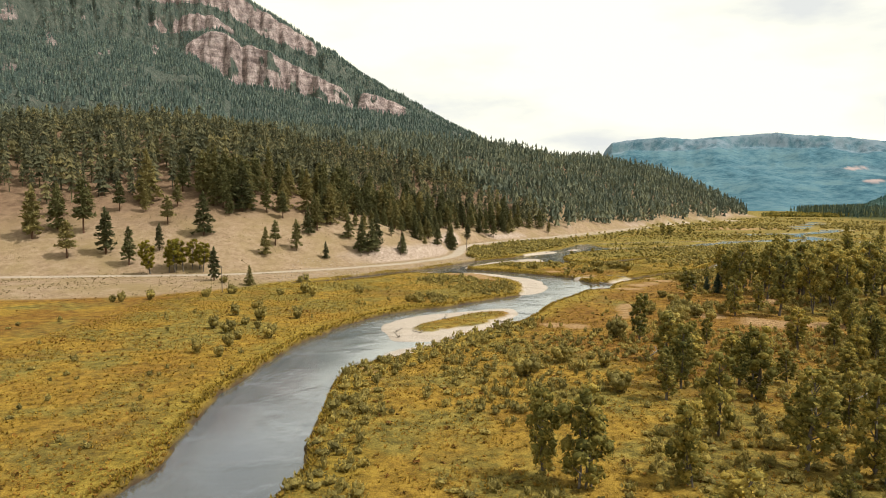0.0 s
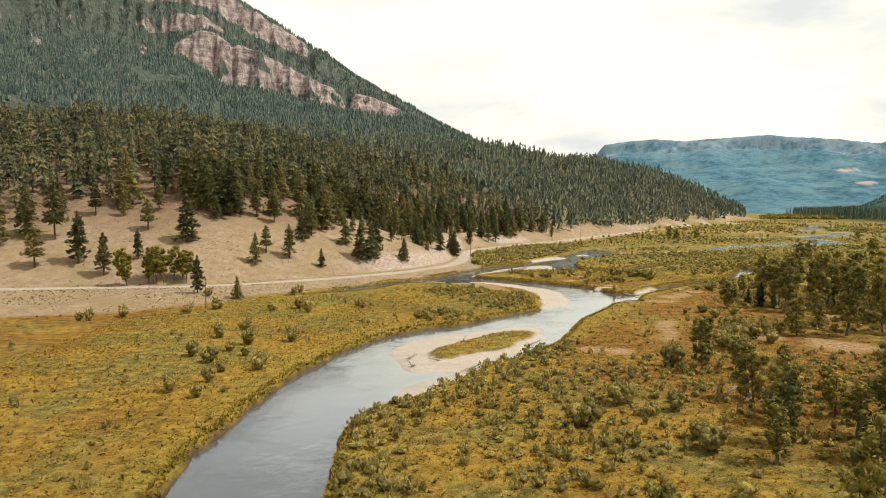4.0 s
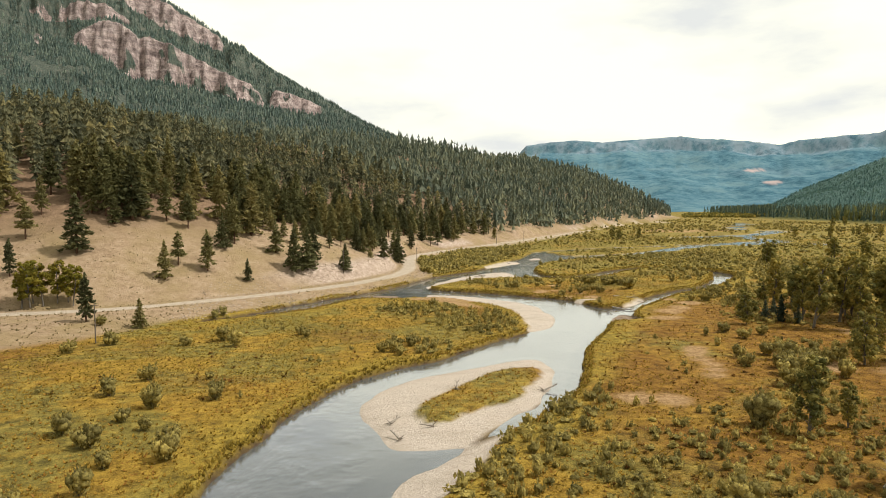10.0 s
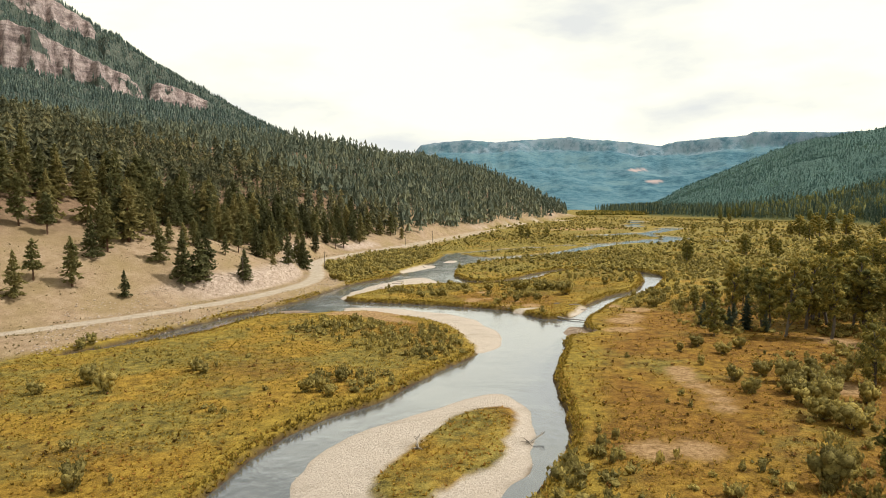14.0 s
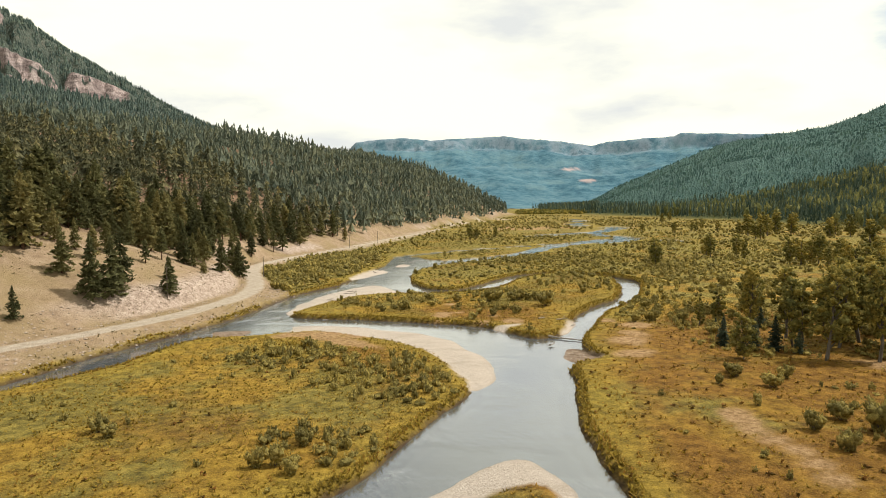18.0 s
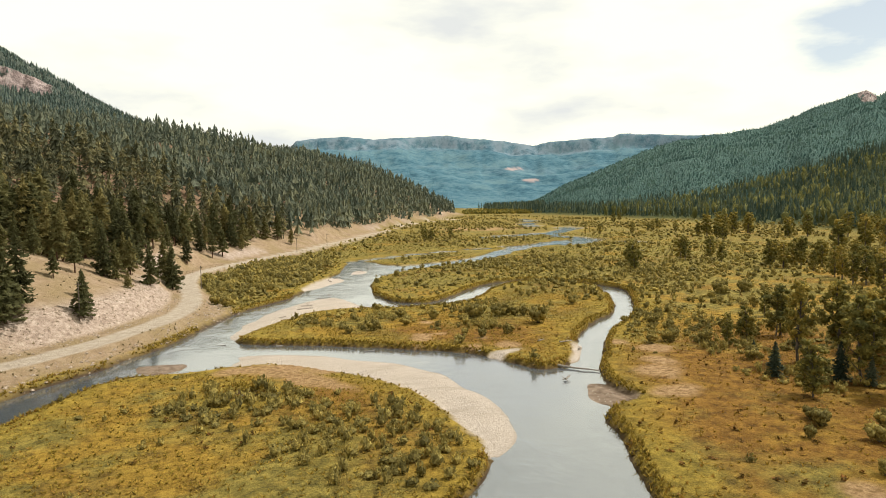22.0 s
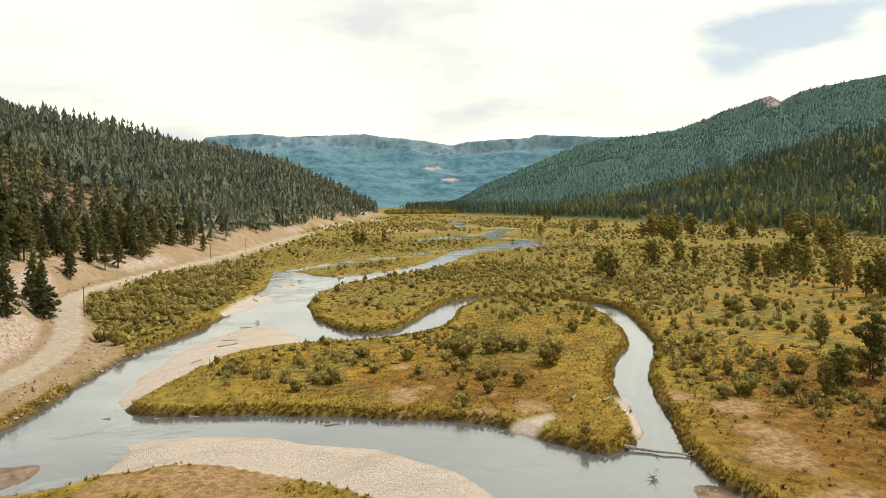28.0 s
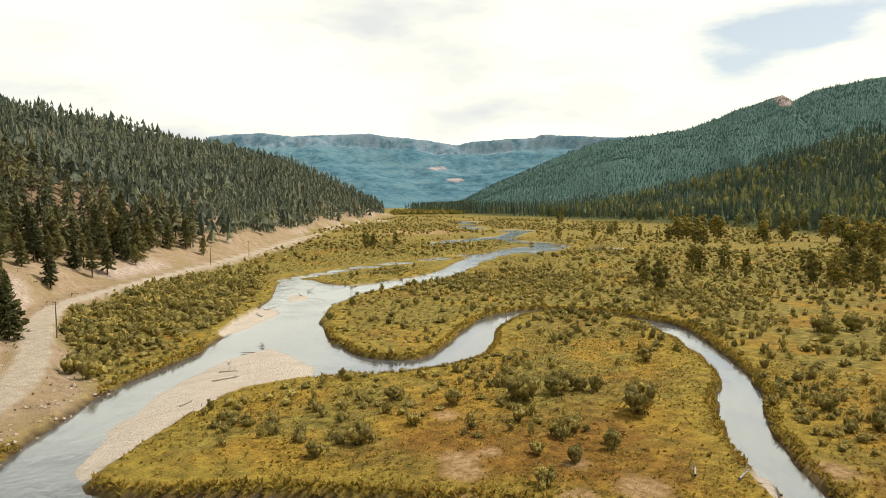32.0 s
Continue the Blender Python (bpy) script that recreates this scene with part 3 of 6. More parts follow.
def land(x, y):
    """Height of the ground and the masks of its surfaces at places given as arrays."""
    x, y = np.asarray(x, float), np.asarray(y, float)
    wob_x = x + (fbm(x, y, 9, 3, 3) - 0.5) * 2.2
    wob_y = y + (fbm(x, y, 9, 8, 3) - 0.5) * 2.2
    wet = area_distance(wob_x, wob_y, WET_RING)
    wet = np.maximum(wet, -area_distance(wob_x, wob_y, TONGUE_R))
    wet = np.maximum(wet, -area_distance(wob_x, wob_y, ISLET_R))
    for s, w in STREAMS_R:
        wet = np.minimum(wet, line_distance(wob_x, wob_y, s) - w)
    wet = np.minimum(wet, area_distance(wob_x, wob_y, POND_R))
    bars = np.full(x.shape, 1e9)
    for b in BARS_R:
        bars = np.minimum(bars, area_distance(wob_x, wob_y, b) + 0.4)
    isle = area_distance(wob_x, wob_y, ISLE_R)
    hill = -area_distance(x, y, HILL_R)
    far = -area_distance(x, y, FAR_HILL_R)
    bench = -area_distance(x + (fbm(x, y, 14, 21) - 0.5) * 7, y + (fbm(x, y, 14, 25) - 0.5) * 7, BENCH_R)
    z = 0.55 * (fbm(x, y, 34, 31) - 0.5) + 0.25 * (fbm(x, y, 7, 37) - 0.5)
    z = z + 1.5 * smooth(0, 12, bench)
    # hills: a steep toe, an even slope, a rounded crest
    rough = fbm(x, y, 90, 41, 4) - 0.5
    cut = smooth(270, 300, y) * smooth(0.35, 0.6, fbm(x, y, 60, 77, 2))
    h = np.clip(hill, 0, None)
    rise = 3.4 * cut * smooth(0, 6, h) + 0.41 * np.minimum(h, 155) + 0.11 * np.clip(h - 155, 0, 180)
    rise = rise * (1 + 0.35 * rough * smooth(20, 120, h)) * (1 + 0.16 * smooth(480, 850, y))
    z = z + rise
    f = np.clip(far, 0, None)
    z = z + (0.12 * np.minimum(f, 120) + 0.37 * np.clip(f - 120, 0, 360)) * (1 + 0.5 * (fbm(x, y, 160, 51) - 0.5)) * (0.30 + 0.62 * smooth(1300, 450, y))
    # road bed
    d_road = line_distance(x, y, ROAD_R)
    on_road = smooth(5.0, 2.9, d_road)
    z = z * (1 - on_road) + on_road * 1.45
    # the far reaches run between low banks
    low = smooth(34, 5, wet) * smooth(350, 430, y) * smooth(2, -4, bench) * smooth(2, -4, hill)
    z = z * (1 - low) + low * np.maximum(z - 0.55, -0.72)
    # banks, bed, bars
    bank = smooth(-0.35, 1.1, wet)
    bed = WATER - 0.22 - np.clip(-wet * 0.16, 0, 0.9)
    z = z * bank + bed * (1 - bank)
    bar_z = WATER + np.where(bars > 0, np.clip(-bars * 0.055, -0.9, 0), np.clip(-bars * 0.10, 0, 0.34)) + 0.22 * (fbm(x, y, 9, 61, 2) - 0.5)
    z = np.where(wet < 0.6, np.maximum(z, bar_z), z)
    z = np.maximum(z, np.where(isle < 2, -0.62 + np.clip(-isle * 0.35, -0.6, 0.35), -9))
    bar_near = smooth(1.0, -0.3, bars)
    gravel = np.maximum(smooth(-1.3, -2.2, wet), bar_near * smooth(0.9, 0.3, wet)) * smooth(-0.2, 0.5, isle + (fbm(x, y, 3, 66) - 0.5) * 1.5)
    gravel = np.maximum(gravel, smooth(0.2, -0.6, area_distance(wob_x, wob_y, DRY_BAR_R)))
    lush = smooth(9, 2, wet + 9 * (fbm(x, y, 12, 167, 3) - 0.5)) * smooth(-1, 0.5, wet)
    pale = smooth(11, 6, hill) * smooth(-0.5, 1.0, hill) * smooth(275, 292, y) * smooth(0.50, 0.62, fbm(x, y, 30, 171, 2) + 0.35 * smooth(350, 335, y))
    bare = np.zeros(x.shape)
    for bx, by, br in SAND:
        bare = np.maximum(bare, smooth(1.0, 0.35, np.hypot(x - bx, y - by) / br + 1.1 * (fbm(x, y, 5, 173, 3) - 0.5)))
    bare = np.maximum(bare, 0.9 * smooth(0.8, -0.8, area_distance(wob_x, wob_y, INNER_R) + 4.5 * (fbm(x, y, 6, 175, 3) - 0.5)))
    mud = np.zeros(x.shape)
    for b in MUD_R:
        mud = np.maximum(mud, smooth(1.8, 0.2, area_distance(wob_x, wob_y, b)) * smooth(1.2, 0.4, wet))
    masks = {"mud": mud, "gravel": gravel, "road": smooth(3.2, 2.5, d_road + (fbm(x, y, 4, 71) - 0.5)),
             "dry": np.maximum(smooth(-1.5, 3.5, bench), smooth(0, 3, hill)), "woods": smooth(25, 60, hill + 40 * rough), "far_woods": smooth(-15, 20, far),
             "lush": lush, "pale": pale, "bare": bare * (1 - gravel), "earth": smooth(0.75, 0.2, wet) * smooth(-2.6, -1.6, wet) * (1 - bar_near)}
    return z, masks, {"wet": wet, "bars": bars, "hill": hill, "far": far, "bench": bench, "isle": isle, "road": d_road}

# ---- the large structure ----
def mesh_from(name, verts, faces, mat, smooth_shade=False):
    """A mesh from arrays; faces is an array of quads or of triangles, or a list of such arrays."""
    me = bpy.data.meshes.new(name)
    verts = np.asarray(verts, np.float32)
    groups = faces if isinstance(faces, list) else [faces]
    groups = [np.asarray(g, np.int32) for g in groups if len(g)]
    loops = np.concatenate([g.ravel() for g in groups])
    sizes = np.concatenate([np.full(len(g), g.shape[1], np.int32) for g in groups])
    me.vertices.add(len(verts))
    me.vertices.foreach_set("co", verts.ravel())
    me.loops.add(len(loops))
    me.loops.foreach_set("vertex_index", loops)
    me.polygons.add(len(sizes))
    me.polygons.foreach_set("loop_start", np.concatenate([[0], np.cumsum(sizes)[:-1]]).astype(np.int32))
    me.polygons.foreach_set("use_smooth", np.full(len(sizes), smooth_shade))
    me.update(calc_edges=True)
    me.materials.append(mat)
    return me


def sheet(xs, ys):
    gx, gy = np.meshgrid(xs, ys)
    n, k = len(xs), len(ys)
    i = np.arange(n * k).reshape(k, n)
    quads = np.stack([i[:-1, :-1], i[:-1, 1:], i[1:, 1:], i[1:, :-1]], -1).reshape(-1, 4)
    return gx.ravel(), gy.ravel(), quads


def set_masks(me, masks):
    for key, value in masks.items():
        at = me.attributes.new(key, "FLOAT", "POINT")
        at.data.foreach_set("value", np.asarray(value, np.float32))


def spread(first, last, step, grow, end):
    out, s = list(np.arange(first, last, step)), step
    while out[-1] < end:
        s *= grow
        out.append(out[-1] + s)
    return out


def steps(lo, first, last, hi, step, grow):
    right = spread(first, last, step, grow, hi)
    left = spread(-first, -first + step, step, grow, -lo)[1:]
    return np.array([-v for v in reversed(left)] + right)


GX = steps(-4600, -62, 146, 4600, 0.98, 1.08)
GY = steps(-2500, 62, 350, 4700, 0.98, 1.05)
gx, gy, gq = sheet(GX, GY)
gz, gm, gd = land(gx, gy)
gm["rusty"] = 0.70 + 0.27 * smooth(8, 26, gx) * smooth(135, 105, gx) * smooth(262, 236, gy) * smooth(90, 125, gy) + 0.2 * smooth(-60, -90, gx) + 0.24 * smooth(22, 8, np.hypot(gx - 54, (gy - 272) * 0.8))
gm["green"] = 0.22 * np.maximum(smooth(235, 262, gy), smooth(150, 200, gy) * smooth(34, 20, gx)) + 0.78 * smooth(285, 345, gy)
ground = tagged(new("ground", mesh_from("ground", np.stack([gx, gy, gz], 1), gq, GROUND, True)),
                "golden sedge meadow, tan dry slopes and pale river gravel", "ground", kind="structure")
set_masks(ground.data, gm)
river = tagged(new("water", mesh_from("water", [(-200, -300, WATER), (700, -300, WATER), (700, 1100, WATER), (-200, 1100, WATER)], np.array([(0, 1, 2, 3)]), RIVER)),
               "clear shallow rippled river reflecting a white sky", "river", kind="structure")

# far relief, each a sheet over bearing (degrees clockwise from +y) and distance
def ranges(b, table):
    t = np.array(table)
    return np.interp(b, t[:, 0], t[:, 1])


def relief(name, lo, hi, nb, dists, height, mat, label):
    bs = np.linspace(lo, hi, nb)
    gb, gr, q = sheet(bs, np.array(dists))
    x, y = gr * np.sin(np.radians(gb)), gr * np.cos(np.radians(gb))
    z, masks = height(gb, gr, x, y)
    ob = tagged(new(name, mesh_from(name, np.stack([x, y, z], 1), q[:, ::-1], mat, True)), label, "mountain", kind="structure")
    set_masks(ob.data, masks)
    return ob


def tan_d(a):
    return np.tan(np.radians(a))


CLIFF_FOOT = [(-70, 12), (-40, 11.6), (-24, 11.5), (-20.3, 11.1), (-18.4, 10.2), (-16.9, 9.1), (-14.7, 8.9), (-10.6, 8.1), (-7.6, 7.4), (-6.9, 7.5), (-2.7, 6.9), (1, 5.4), (5, 3.6), (9, 2.0)]
CLIFF_TOP = [(-70, 12.3), (-40, 11.9), (-24, 11.8), (-20.9, 11.5), (-19.6, 12.5), (-18.9, 13.0), (-17.6, 12.9), (-16.4, 12.0), (-15.6, 12.2), (-12.4, 10.9), (-9.2, 9.4), (-7.9, 8.75), (-7.35, 7.75), (-6.7, 8.9), (-4.5, 8.3), (-2.9, 7.5),
             (-2.1, 6.95), (-0.5, 6.3), (1, 5.75), (3, 4.85), (5, 3.7), (9, 2.1)]
LEDGE_FOOT = [(-70, 14.2), (-24, 13.7), (-22.2, 12.8), (-18.6, 12.9), (-16, 12.6), (-12, 11.3), (-9, 9.9), (-7, 9.1), (9, 2.1)]
LEDGE_TOP = [(-70, 14.25), (-24, 13.8), (-22.2, 14.0), (-18.4, 14.1), (-16.5, 13.0), (-12, 11.35), (-9, 9.95), (-7, 9.15), (9, 2.1)]
UPPER_FOOT = [(-70, 17), (-27, 16.6), (-25, 15.2), (-18.2, 14.9), (-14.3, 12.8), (-10.6, 11.7), (-9.2, 11.6), (-7, 10.2), (9, 2.1)]
SKYLINE = [(-70, 26), (-40, 24), (-30, 22), (-20, 17.6), (-16, 15.6), (-12, 13.6), (-8.75, 11.8), (-6, 9.8), (-4, 8.35), (-1.5, 7.3), (0.8, 5.95), (4.3, 4.35), (7, 3.1), (9, 2.0)]
SCREE = [(-32.4, 12.9, 1.0, 0.8), (-32.8, 9.2, 1.8, 0.55), (-29.6, 11.4, 0.7, 0.5), (-26.2, 10.9, 0.9, 0.4), (-22.7, 11.3, 0.35, 0.6), (-27.5, 13.2, 0.5, 0.5), (-24, 14.2, 0.6, 0.2), (-6.9, 8.2, 0.3, 0.3), (0.6, 5.6, 1.6, 0.14), (-30.5, 8.4, 0.6, 0.3)]


def left_mountain(b, r, x, y):
    arc = b * 28.0
    foot, top, line = ranges(b, CLIFF_FOOT), ranges(b, CLIFF_TOP), ranges(b, SKYLINE)
    l_foot = np.maximum(ranges(b, LEDGE_FOOT), top + 0.05)
    l_top = np.maximum(ranges(b, LEDGE_TOP), l_foot + 0.02)
    u_foot = np.maximum(ranges(b, UPPER_FOOT), l_top + 0.03)
    u_top = u_foot + np.maximum(line - 0.15 - u_foot, 0.02) * smooth(-9.6, -11.2, b)
    # buttresses, chimneys and fins of the cliffs
    jag = 54 * (fbm(arc, 0.10 * r, 85, 91, 3) - 0.5) + 85 * (np.abs(fbm(arc, 0.12 * r, 30, 95, 3) - 0.5) - 0.12) + 34 * (fbm(arc, r * 0.25, 12, 97, 2) - 0.5)
    rr = r + 70 * (fbm(b * 40, r * 0.2, 60, 81, 4) - 0.5) * smooth(1500, 1250, r) + jag * smooth(1480, 1555, r) * smooth(1900, 1830, r)
    keys_r = [420, 700, 900, 1560, 1606, 1690, 1706, 1766, 1806, 1920, 2600]
    low = 28 + 900 * tan_d(0.60 * foot * smooth(3, -9, b)) - 30 * smooth(-9, 3, b)
    heights = [-60 + 0 * b, -30 + 0 * b, low] + [28 + kr * tan_d(ke) for kr, ke in zip(keys_r[3:10], (foot, top, l_foot, l_top, u_foot, u_top, np.maximum(line, u_top)))]
    heights.append(28 + 1920 * tan_d(line) * 0.9)
    z = heights[0]
    for n, (ra, rb) in enumerate(zip(keys_r[:-1], keys_r[1:])):
        u = np.clip((rr - ra) / (rb - ra), 0, 1)
        if n in (3, 5, 7):
            u = u + 0.034 * np.sin(25.1 * u + 9 * fbm(arc, 0 * b, 90, 99, 2))
        z = np.where(rr >= ra, heights[n] + (heights[n + 1] - heights[n]) * u, z)
    z = z + smooth(500, 900, r) * (26 * (fbm(x, y, 120, 83, 5) - 0.5)) * smooth(1900, 1750, r) * (1 - 0.6 * smooth(1450, 1540, r))
    main = smooth(1546, 1562, rr) * smooth(1622, 1608, rr) * smooth(0.35, 1.0, top - foot)
    ledge = smooth(1682, 1691, rr) * smooth(1714, 1707, rr) * smooth(0.3, 0.8, l_top - l_foot)
    upper = smooth(1756, 1767, rr) * smooth(1816, 1806, rr) * smooth(0.25, 0.7, u_top - u_foot)
    rock = np.maximum(np.maximum(main, ledge), upper) * (1 - 0.75 * smooth(0.60, 0.68, fbm(arc, rr * 1.5, 40, 88, 4)))
    e = np.degrees(np.arctan2(z - 28, r))
    for sb, se, wb, we in SCREE:
        rock = np.maximum(rock, 0.52 * smooth(1.1, 0.4, np.hypot((b - sb) / wb, (e - se) / we) + 1.3 * (fbm(arc, e * 28, 16, 89, 3) - 0.5)) * (r > 900))
    return z, {"rock": np.clip(rock, 0, 1)}


LM_D = np.concatenate([np.linspace(420, 1500, 44), np.linspace(1507, 1850, 150), np.linspace(1870, 2600, 10)])
mountain = relief("mountain_left", -50, 9, 540, LM_D, left_mountain, MOUNTAIN, "forested mountain with pinkish grey cliff bands")

MESA_LINE = [(8, 1.0), (12.8, 2.2), (13.3, 3.9), (13.9, 4.55), (15, 4.72), (18, 4.95), (20, 4.75), (23, 4.85), (26, 5.05), (28, 4.75), (31, 4.5), (33, 4.15), (34.2, 4.45), (37, 4.6),
             (39.3, 4.7), (39.9, 4.95), (43, 4.75), (46, 4.6), (50, 4.7), (60, 4.8), (100, 4.5)]


def far_mesa(b, r, x, y):
    line = ranges(b, MESA_LINE) + 0.06 * (vnoise(b * 3, b * 0, 5) - 0.5)
    keys_r, part = [2300, 2800, 3600, 4020, 4058, 4078, 4800], [-0.008, 0.10, 0.48, 0.80, 0.96, 1.018, 0.9]
    gully = (fbm(b * 22, r * 0.12, 70, 13, 5) - 0.5)
    u = np.interp(r + 260 * gully * smooth(4100, 3900, r), keys_r, part)
    z = 28 + 4150 * tan_d(line) * u - 28 * smooth(3000, 2300, r)
    z = z + 55 * (fbm(x, y, 260, 17, 5) - 0.5) * smooth(2400, 3000, r) * smooth(4120, 4000, r)
    rock = smooth(0.74, 0.82, u + 0.10 * (fbm(b * 50, r * 0.1, 60, 33, 3) - 0.5)) + 0.22 * smooth(0.60, 0.70, fbm(x, y, 300, 37, 4)) * smooth(0.30, 0.45, u) * smooth(0.75, 0.6, u)
    e = np.degrees(np.arctan2(z - 28, r))
    def scar(b0, e0, wb, we):
        return smooth(1.0, 0.6, np.hypot((b - b0) / wb, (e - e0) / we) + 0.5 * (fbm(b * 60, e * 90, 30, 19, 3) - 0.5))
    sc = np.maximum(scar(31.3, 2.45, 0.95, 0.13), scar(32.4, 1.52, 0.85, 0.16))
    return z, {"rock": rock, "scar": sc}


mesa = relief("mesa_far", 8, 62, 330, np.concatenate([np.linspace(2300, 3900, 60), np.linspace(3920, 4180, 30), [4500, 4800]]), far_mesa, MESA, "distant flat-topped hazy blue-green wooded mesa")

RIGHT_LINE = [(28, -0.9), (31, -0.7), (33, 0.4), (34.5, 1.2), (37, 2.2), (40, 3.5), (41.9, 4.15), (45, 4.6), (48.1, 4.95), (50, 5.5), (52, 6.3), (53.8, 6.85), (54.9, 7.2), (55.6, 6.75), (57.4, 7.5), (61.3, 8.05), (67, 8.5), (80, 9.2), (110, 9)]


def right_mountain(b, r, x, y):
    line = ranges(b, RIGHT_LINE) + 0.12 * (vnoise(b * 2.5, b * 0, 6) - 0.5)
    gully = (fbm(b * 25, r * 0.15, 60, 23, 5) - 0.5)
    u = np.interp(r + 220 * gully * smooth(2050, 1800, r), [1000, 1250, 1700, 2080, 2600], [0.0, 0.22, 0.62, 1.0, 0.9])
    z = (28 + 2080 * tan_d(line)) * u - 30 * smooth(1800, 1000, r) * smooth(46, 38, b) - 6 * smooth(1300, 1000, r)
    z = z + 60 * (fbm(x, y, 230, 27, 5) - 0.5) * smooth(1050, 1300, r) * smooth(2060, 1950, r)
    rock = 0.62 * smooth(1.0, 0.5, np.hypot((b - 54.9) / 0.9, (u - 0.97) / 0.09)) + 0.35 * smooth(0.66, 0.74, fbm(x, y, 150, 29, 4)) * smooth(0.5, 0.8, u)
    return z, {"rock": np.clip(rock, 0, 1)}


right = relief("mountain_right", 28, 110, 330, np.linspace(1000, 2600, 130), right_mountain, EAST_MOUNTAIN, "hazy blue-green wooded mountain with a pale rocky knob")

# ---- plants: shapes ----
rng = np.random.default_rng(7)


def tube(points, radii, sides=6):
    """A tapered limb along a chain of points."""
    pts = np.array(points, float)
    vs, fs = [], []
    for i, (p, r) in enumerate(zip(pts, radii)):
        d = pts[min(i + 1, len(pts) - 1)] - pts[max(i - 1, 0)]
        d = d / (np.linalg.norm(d) + 1e-9)
        a = np.cross(d, (0.3, 1, 0.1))
        a /= np.linalg.norm(a) + 1e-9
        c = np.cross(d, a)
        for k in range(sides):
            t = 2 * math.pi * k / sides
            vs.append(p + r * (math.cos(t) * a + math.sin(t) * c))
    for i in range(len(pts) - 1):
        for k in range(sides):
            a, b = i * sides + k, i * sides + (k + 1) % sides
            fs += [(a, b, b + sides), (a, b + sides, a + sides)]
    return np.array(vs), np.array(fs)


def joined(pieces):
    vs, fs, n = [], [], 0
    for v, f in pieces:
        vs.append(v)
        fs.append(np.asarray(f) + n)
        n += len(v)
    return np.vstack(vs), np.vstack(fs)


def pine_crown(r, boughs, sprays, bare, width, size, taper):
    """Needle sprays clumped on boughs round a stem one unit high, ragged in outline, with gaps between the boughs."""
    u = np.sort(r.random(boughs)) ** 0.9
    h = bare + (0.98 - bare) * u
    low = np.clip(u / 0.10 + 0.45, 0, 1)
    reach = width * (1 - u) ** taper * low * r.uniform(0.6, 1.15, boughs) + 0.012
    ang = np.arange(boughs) * 2.399 + r.normal(0, 0.35, boughs)
    n = np.maximum(2, (sprays * (reach + 0.03) / (reach + 0.03).sum())).astype(int)
    b = np.repeat(np.arange(boughs), n)
    q = r.uniform(0.30, 1.0, len(b)) ** 0.7
    a = ang[b] + r.normal(0, 0.28, len(b)) * (1.2 - 0.5 * q)
    d = reach[b] * q
    c = np.stack([d * np.cos(a), d * np.sin(a), h[b] - 0.22 * d * q + r.normal(0, 0.012, len(b))], 1)
    out = np.stack([np.cos(a), np.sin(a), 0 * a + 0.12], 1) + 0.45 * r.normal(size=(len(b), 3))
    out /= np.linalg.norm(out, axis=1)[:, None]
    up = np.array((0, 0, 1.0)) + 0.5 * r.normal(size=(len(b), 3))
    side = np.cross(out, up)
    side /= np.linalg.norm(side, axis=1)[:, None] + 1e-9
    nrm = np.cross(side, out)
    s = (size * r.uniform(0.65, 1.3, len(b)) * (0.55 + 0.45 * np.clip(reach[b] / (0.5 * width), 0, 1)))[:, None]
    v = np.stack([c - out * s, c + side * s * 0.62 - nrm * s * 0.3, c + out * s, c - side * s * 0.62 - nrm * s * 0.3], 1).reshape(-1, 3)
    k = np.arange(len(b))[:, None] * 4
    f = np.concatenate([k + (0, 1, 2), k + (0, 2, 3)], 0)
    m = len(v)
    v = np.vstack([v, [(0.018, 0, 0.90), (-0.009, 0.015, 0.90), (-0.009, -0.015, 0.90), (0, 0, 1.0)]])
    f = np.vstack([f, [(m, m + 1, m + 3), (m + 1, m + 2, m + 3), (m + 2, m, m + 3)]])
    return v, f


def far_pine(r, layers=3, sides=6, width=0.17, bare=0.12):
    """A ragged layered cone for woods seen from far off."""
    vs, fs = [], []
    for j in range(layers):
        z0 = bare + (1 - bare) * j / layers * 0.95
        z1 = min(1.0, z0 + (1 - bare) / layers * 1.55)
        rad = width * (1 - 0.75 * j / layers)
        n = len(vs)
        vs.append((0, 0, z1 if j < layers - 1 else 1.0))
        for k in range(sides):
            a = 6.283 * (k + 0.5 * (j % 2)) / sides + r.normal(0, 0.15)
            q = rad * r.uniform(0.6, 1.25)
            vs.append((q * math.cos(a), q * math.sin(a), z0 + r.uniform(-0.03, 0.03)))
        fs += [(n, n + 1 + k, n + 1 + (k + 1) % sides) for k in range(sides)]
    return np.array(vs, float), np.array(fs)


def skirt_pine(r, layers, points, width, bare, taper):
    """A conifer of drooping whorls, each a ring of uneven boughs with notches between them; one unit is the height."""
    vs, fs = [], []
    step = (1 - bare) / layers
    lean = r.normal(0, 0.006, 2)
    for j in range(layers):
        u = j / layers
        rad = width * (1 - u) ** taper * (0.75 if j == 0 else 1.0) * r.uniform(0.80, 1.18) + 0.010
        z0 = bare + step * (j + r.uniform(-0.2, 0.2))
        n, turn = len(vs), r.random() * 6.283
        vs.append((lean[0] * u, lean[1] * u, 1.0 if j == layers - 1 else min(0.98, z0 + step * 1.35)))
        for k in range(2 * points):
            a = turn + 3.1416 * (k + r.uniform(-0.3, 0.3)) / points
            q = rad * (r.uniform(0.70, 1.25) if k % 2 == 0 else r.uniform(0.30, 0.55))
            vs.append((q * math.cos(a), q * math.sin(a), z0 + (r.uniform(-0.25, 0.15) if k % 2 == 0 else r.uniform(0.12, 0.4)) * step))
        fs += [(n, n + 1 + k, n + 1 + (k + 1) % (2 * points)) for k in range(2 * points)]
    return np.array(vs, float), np.array(fs)


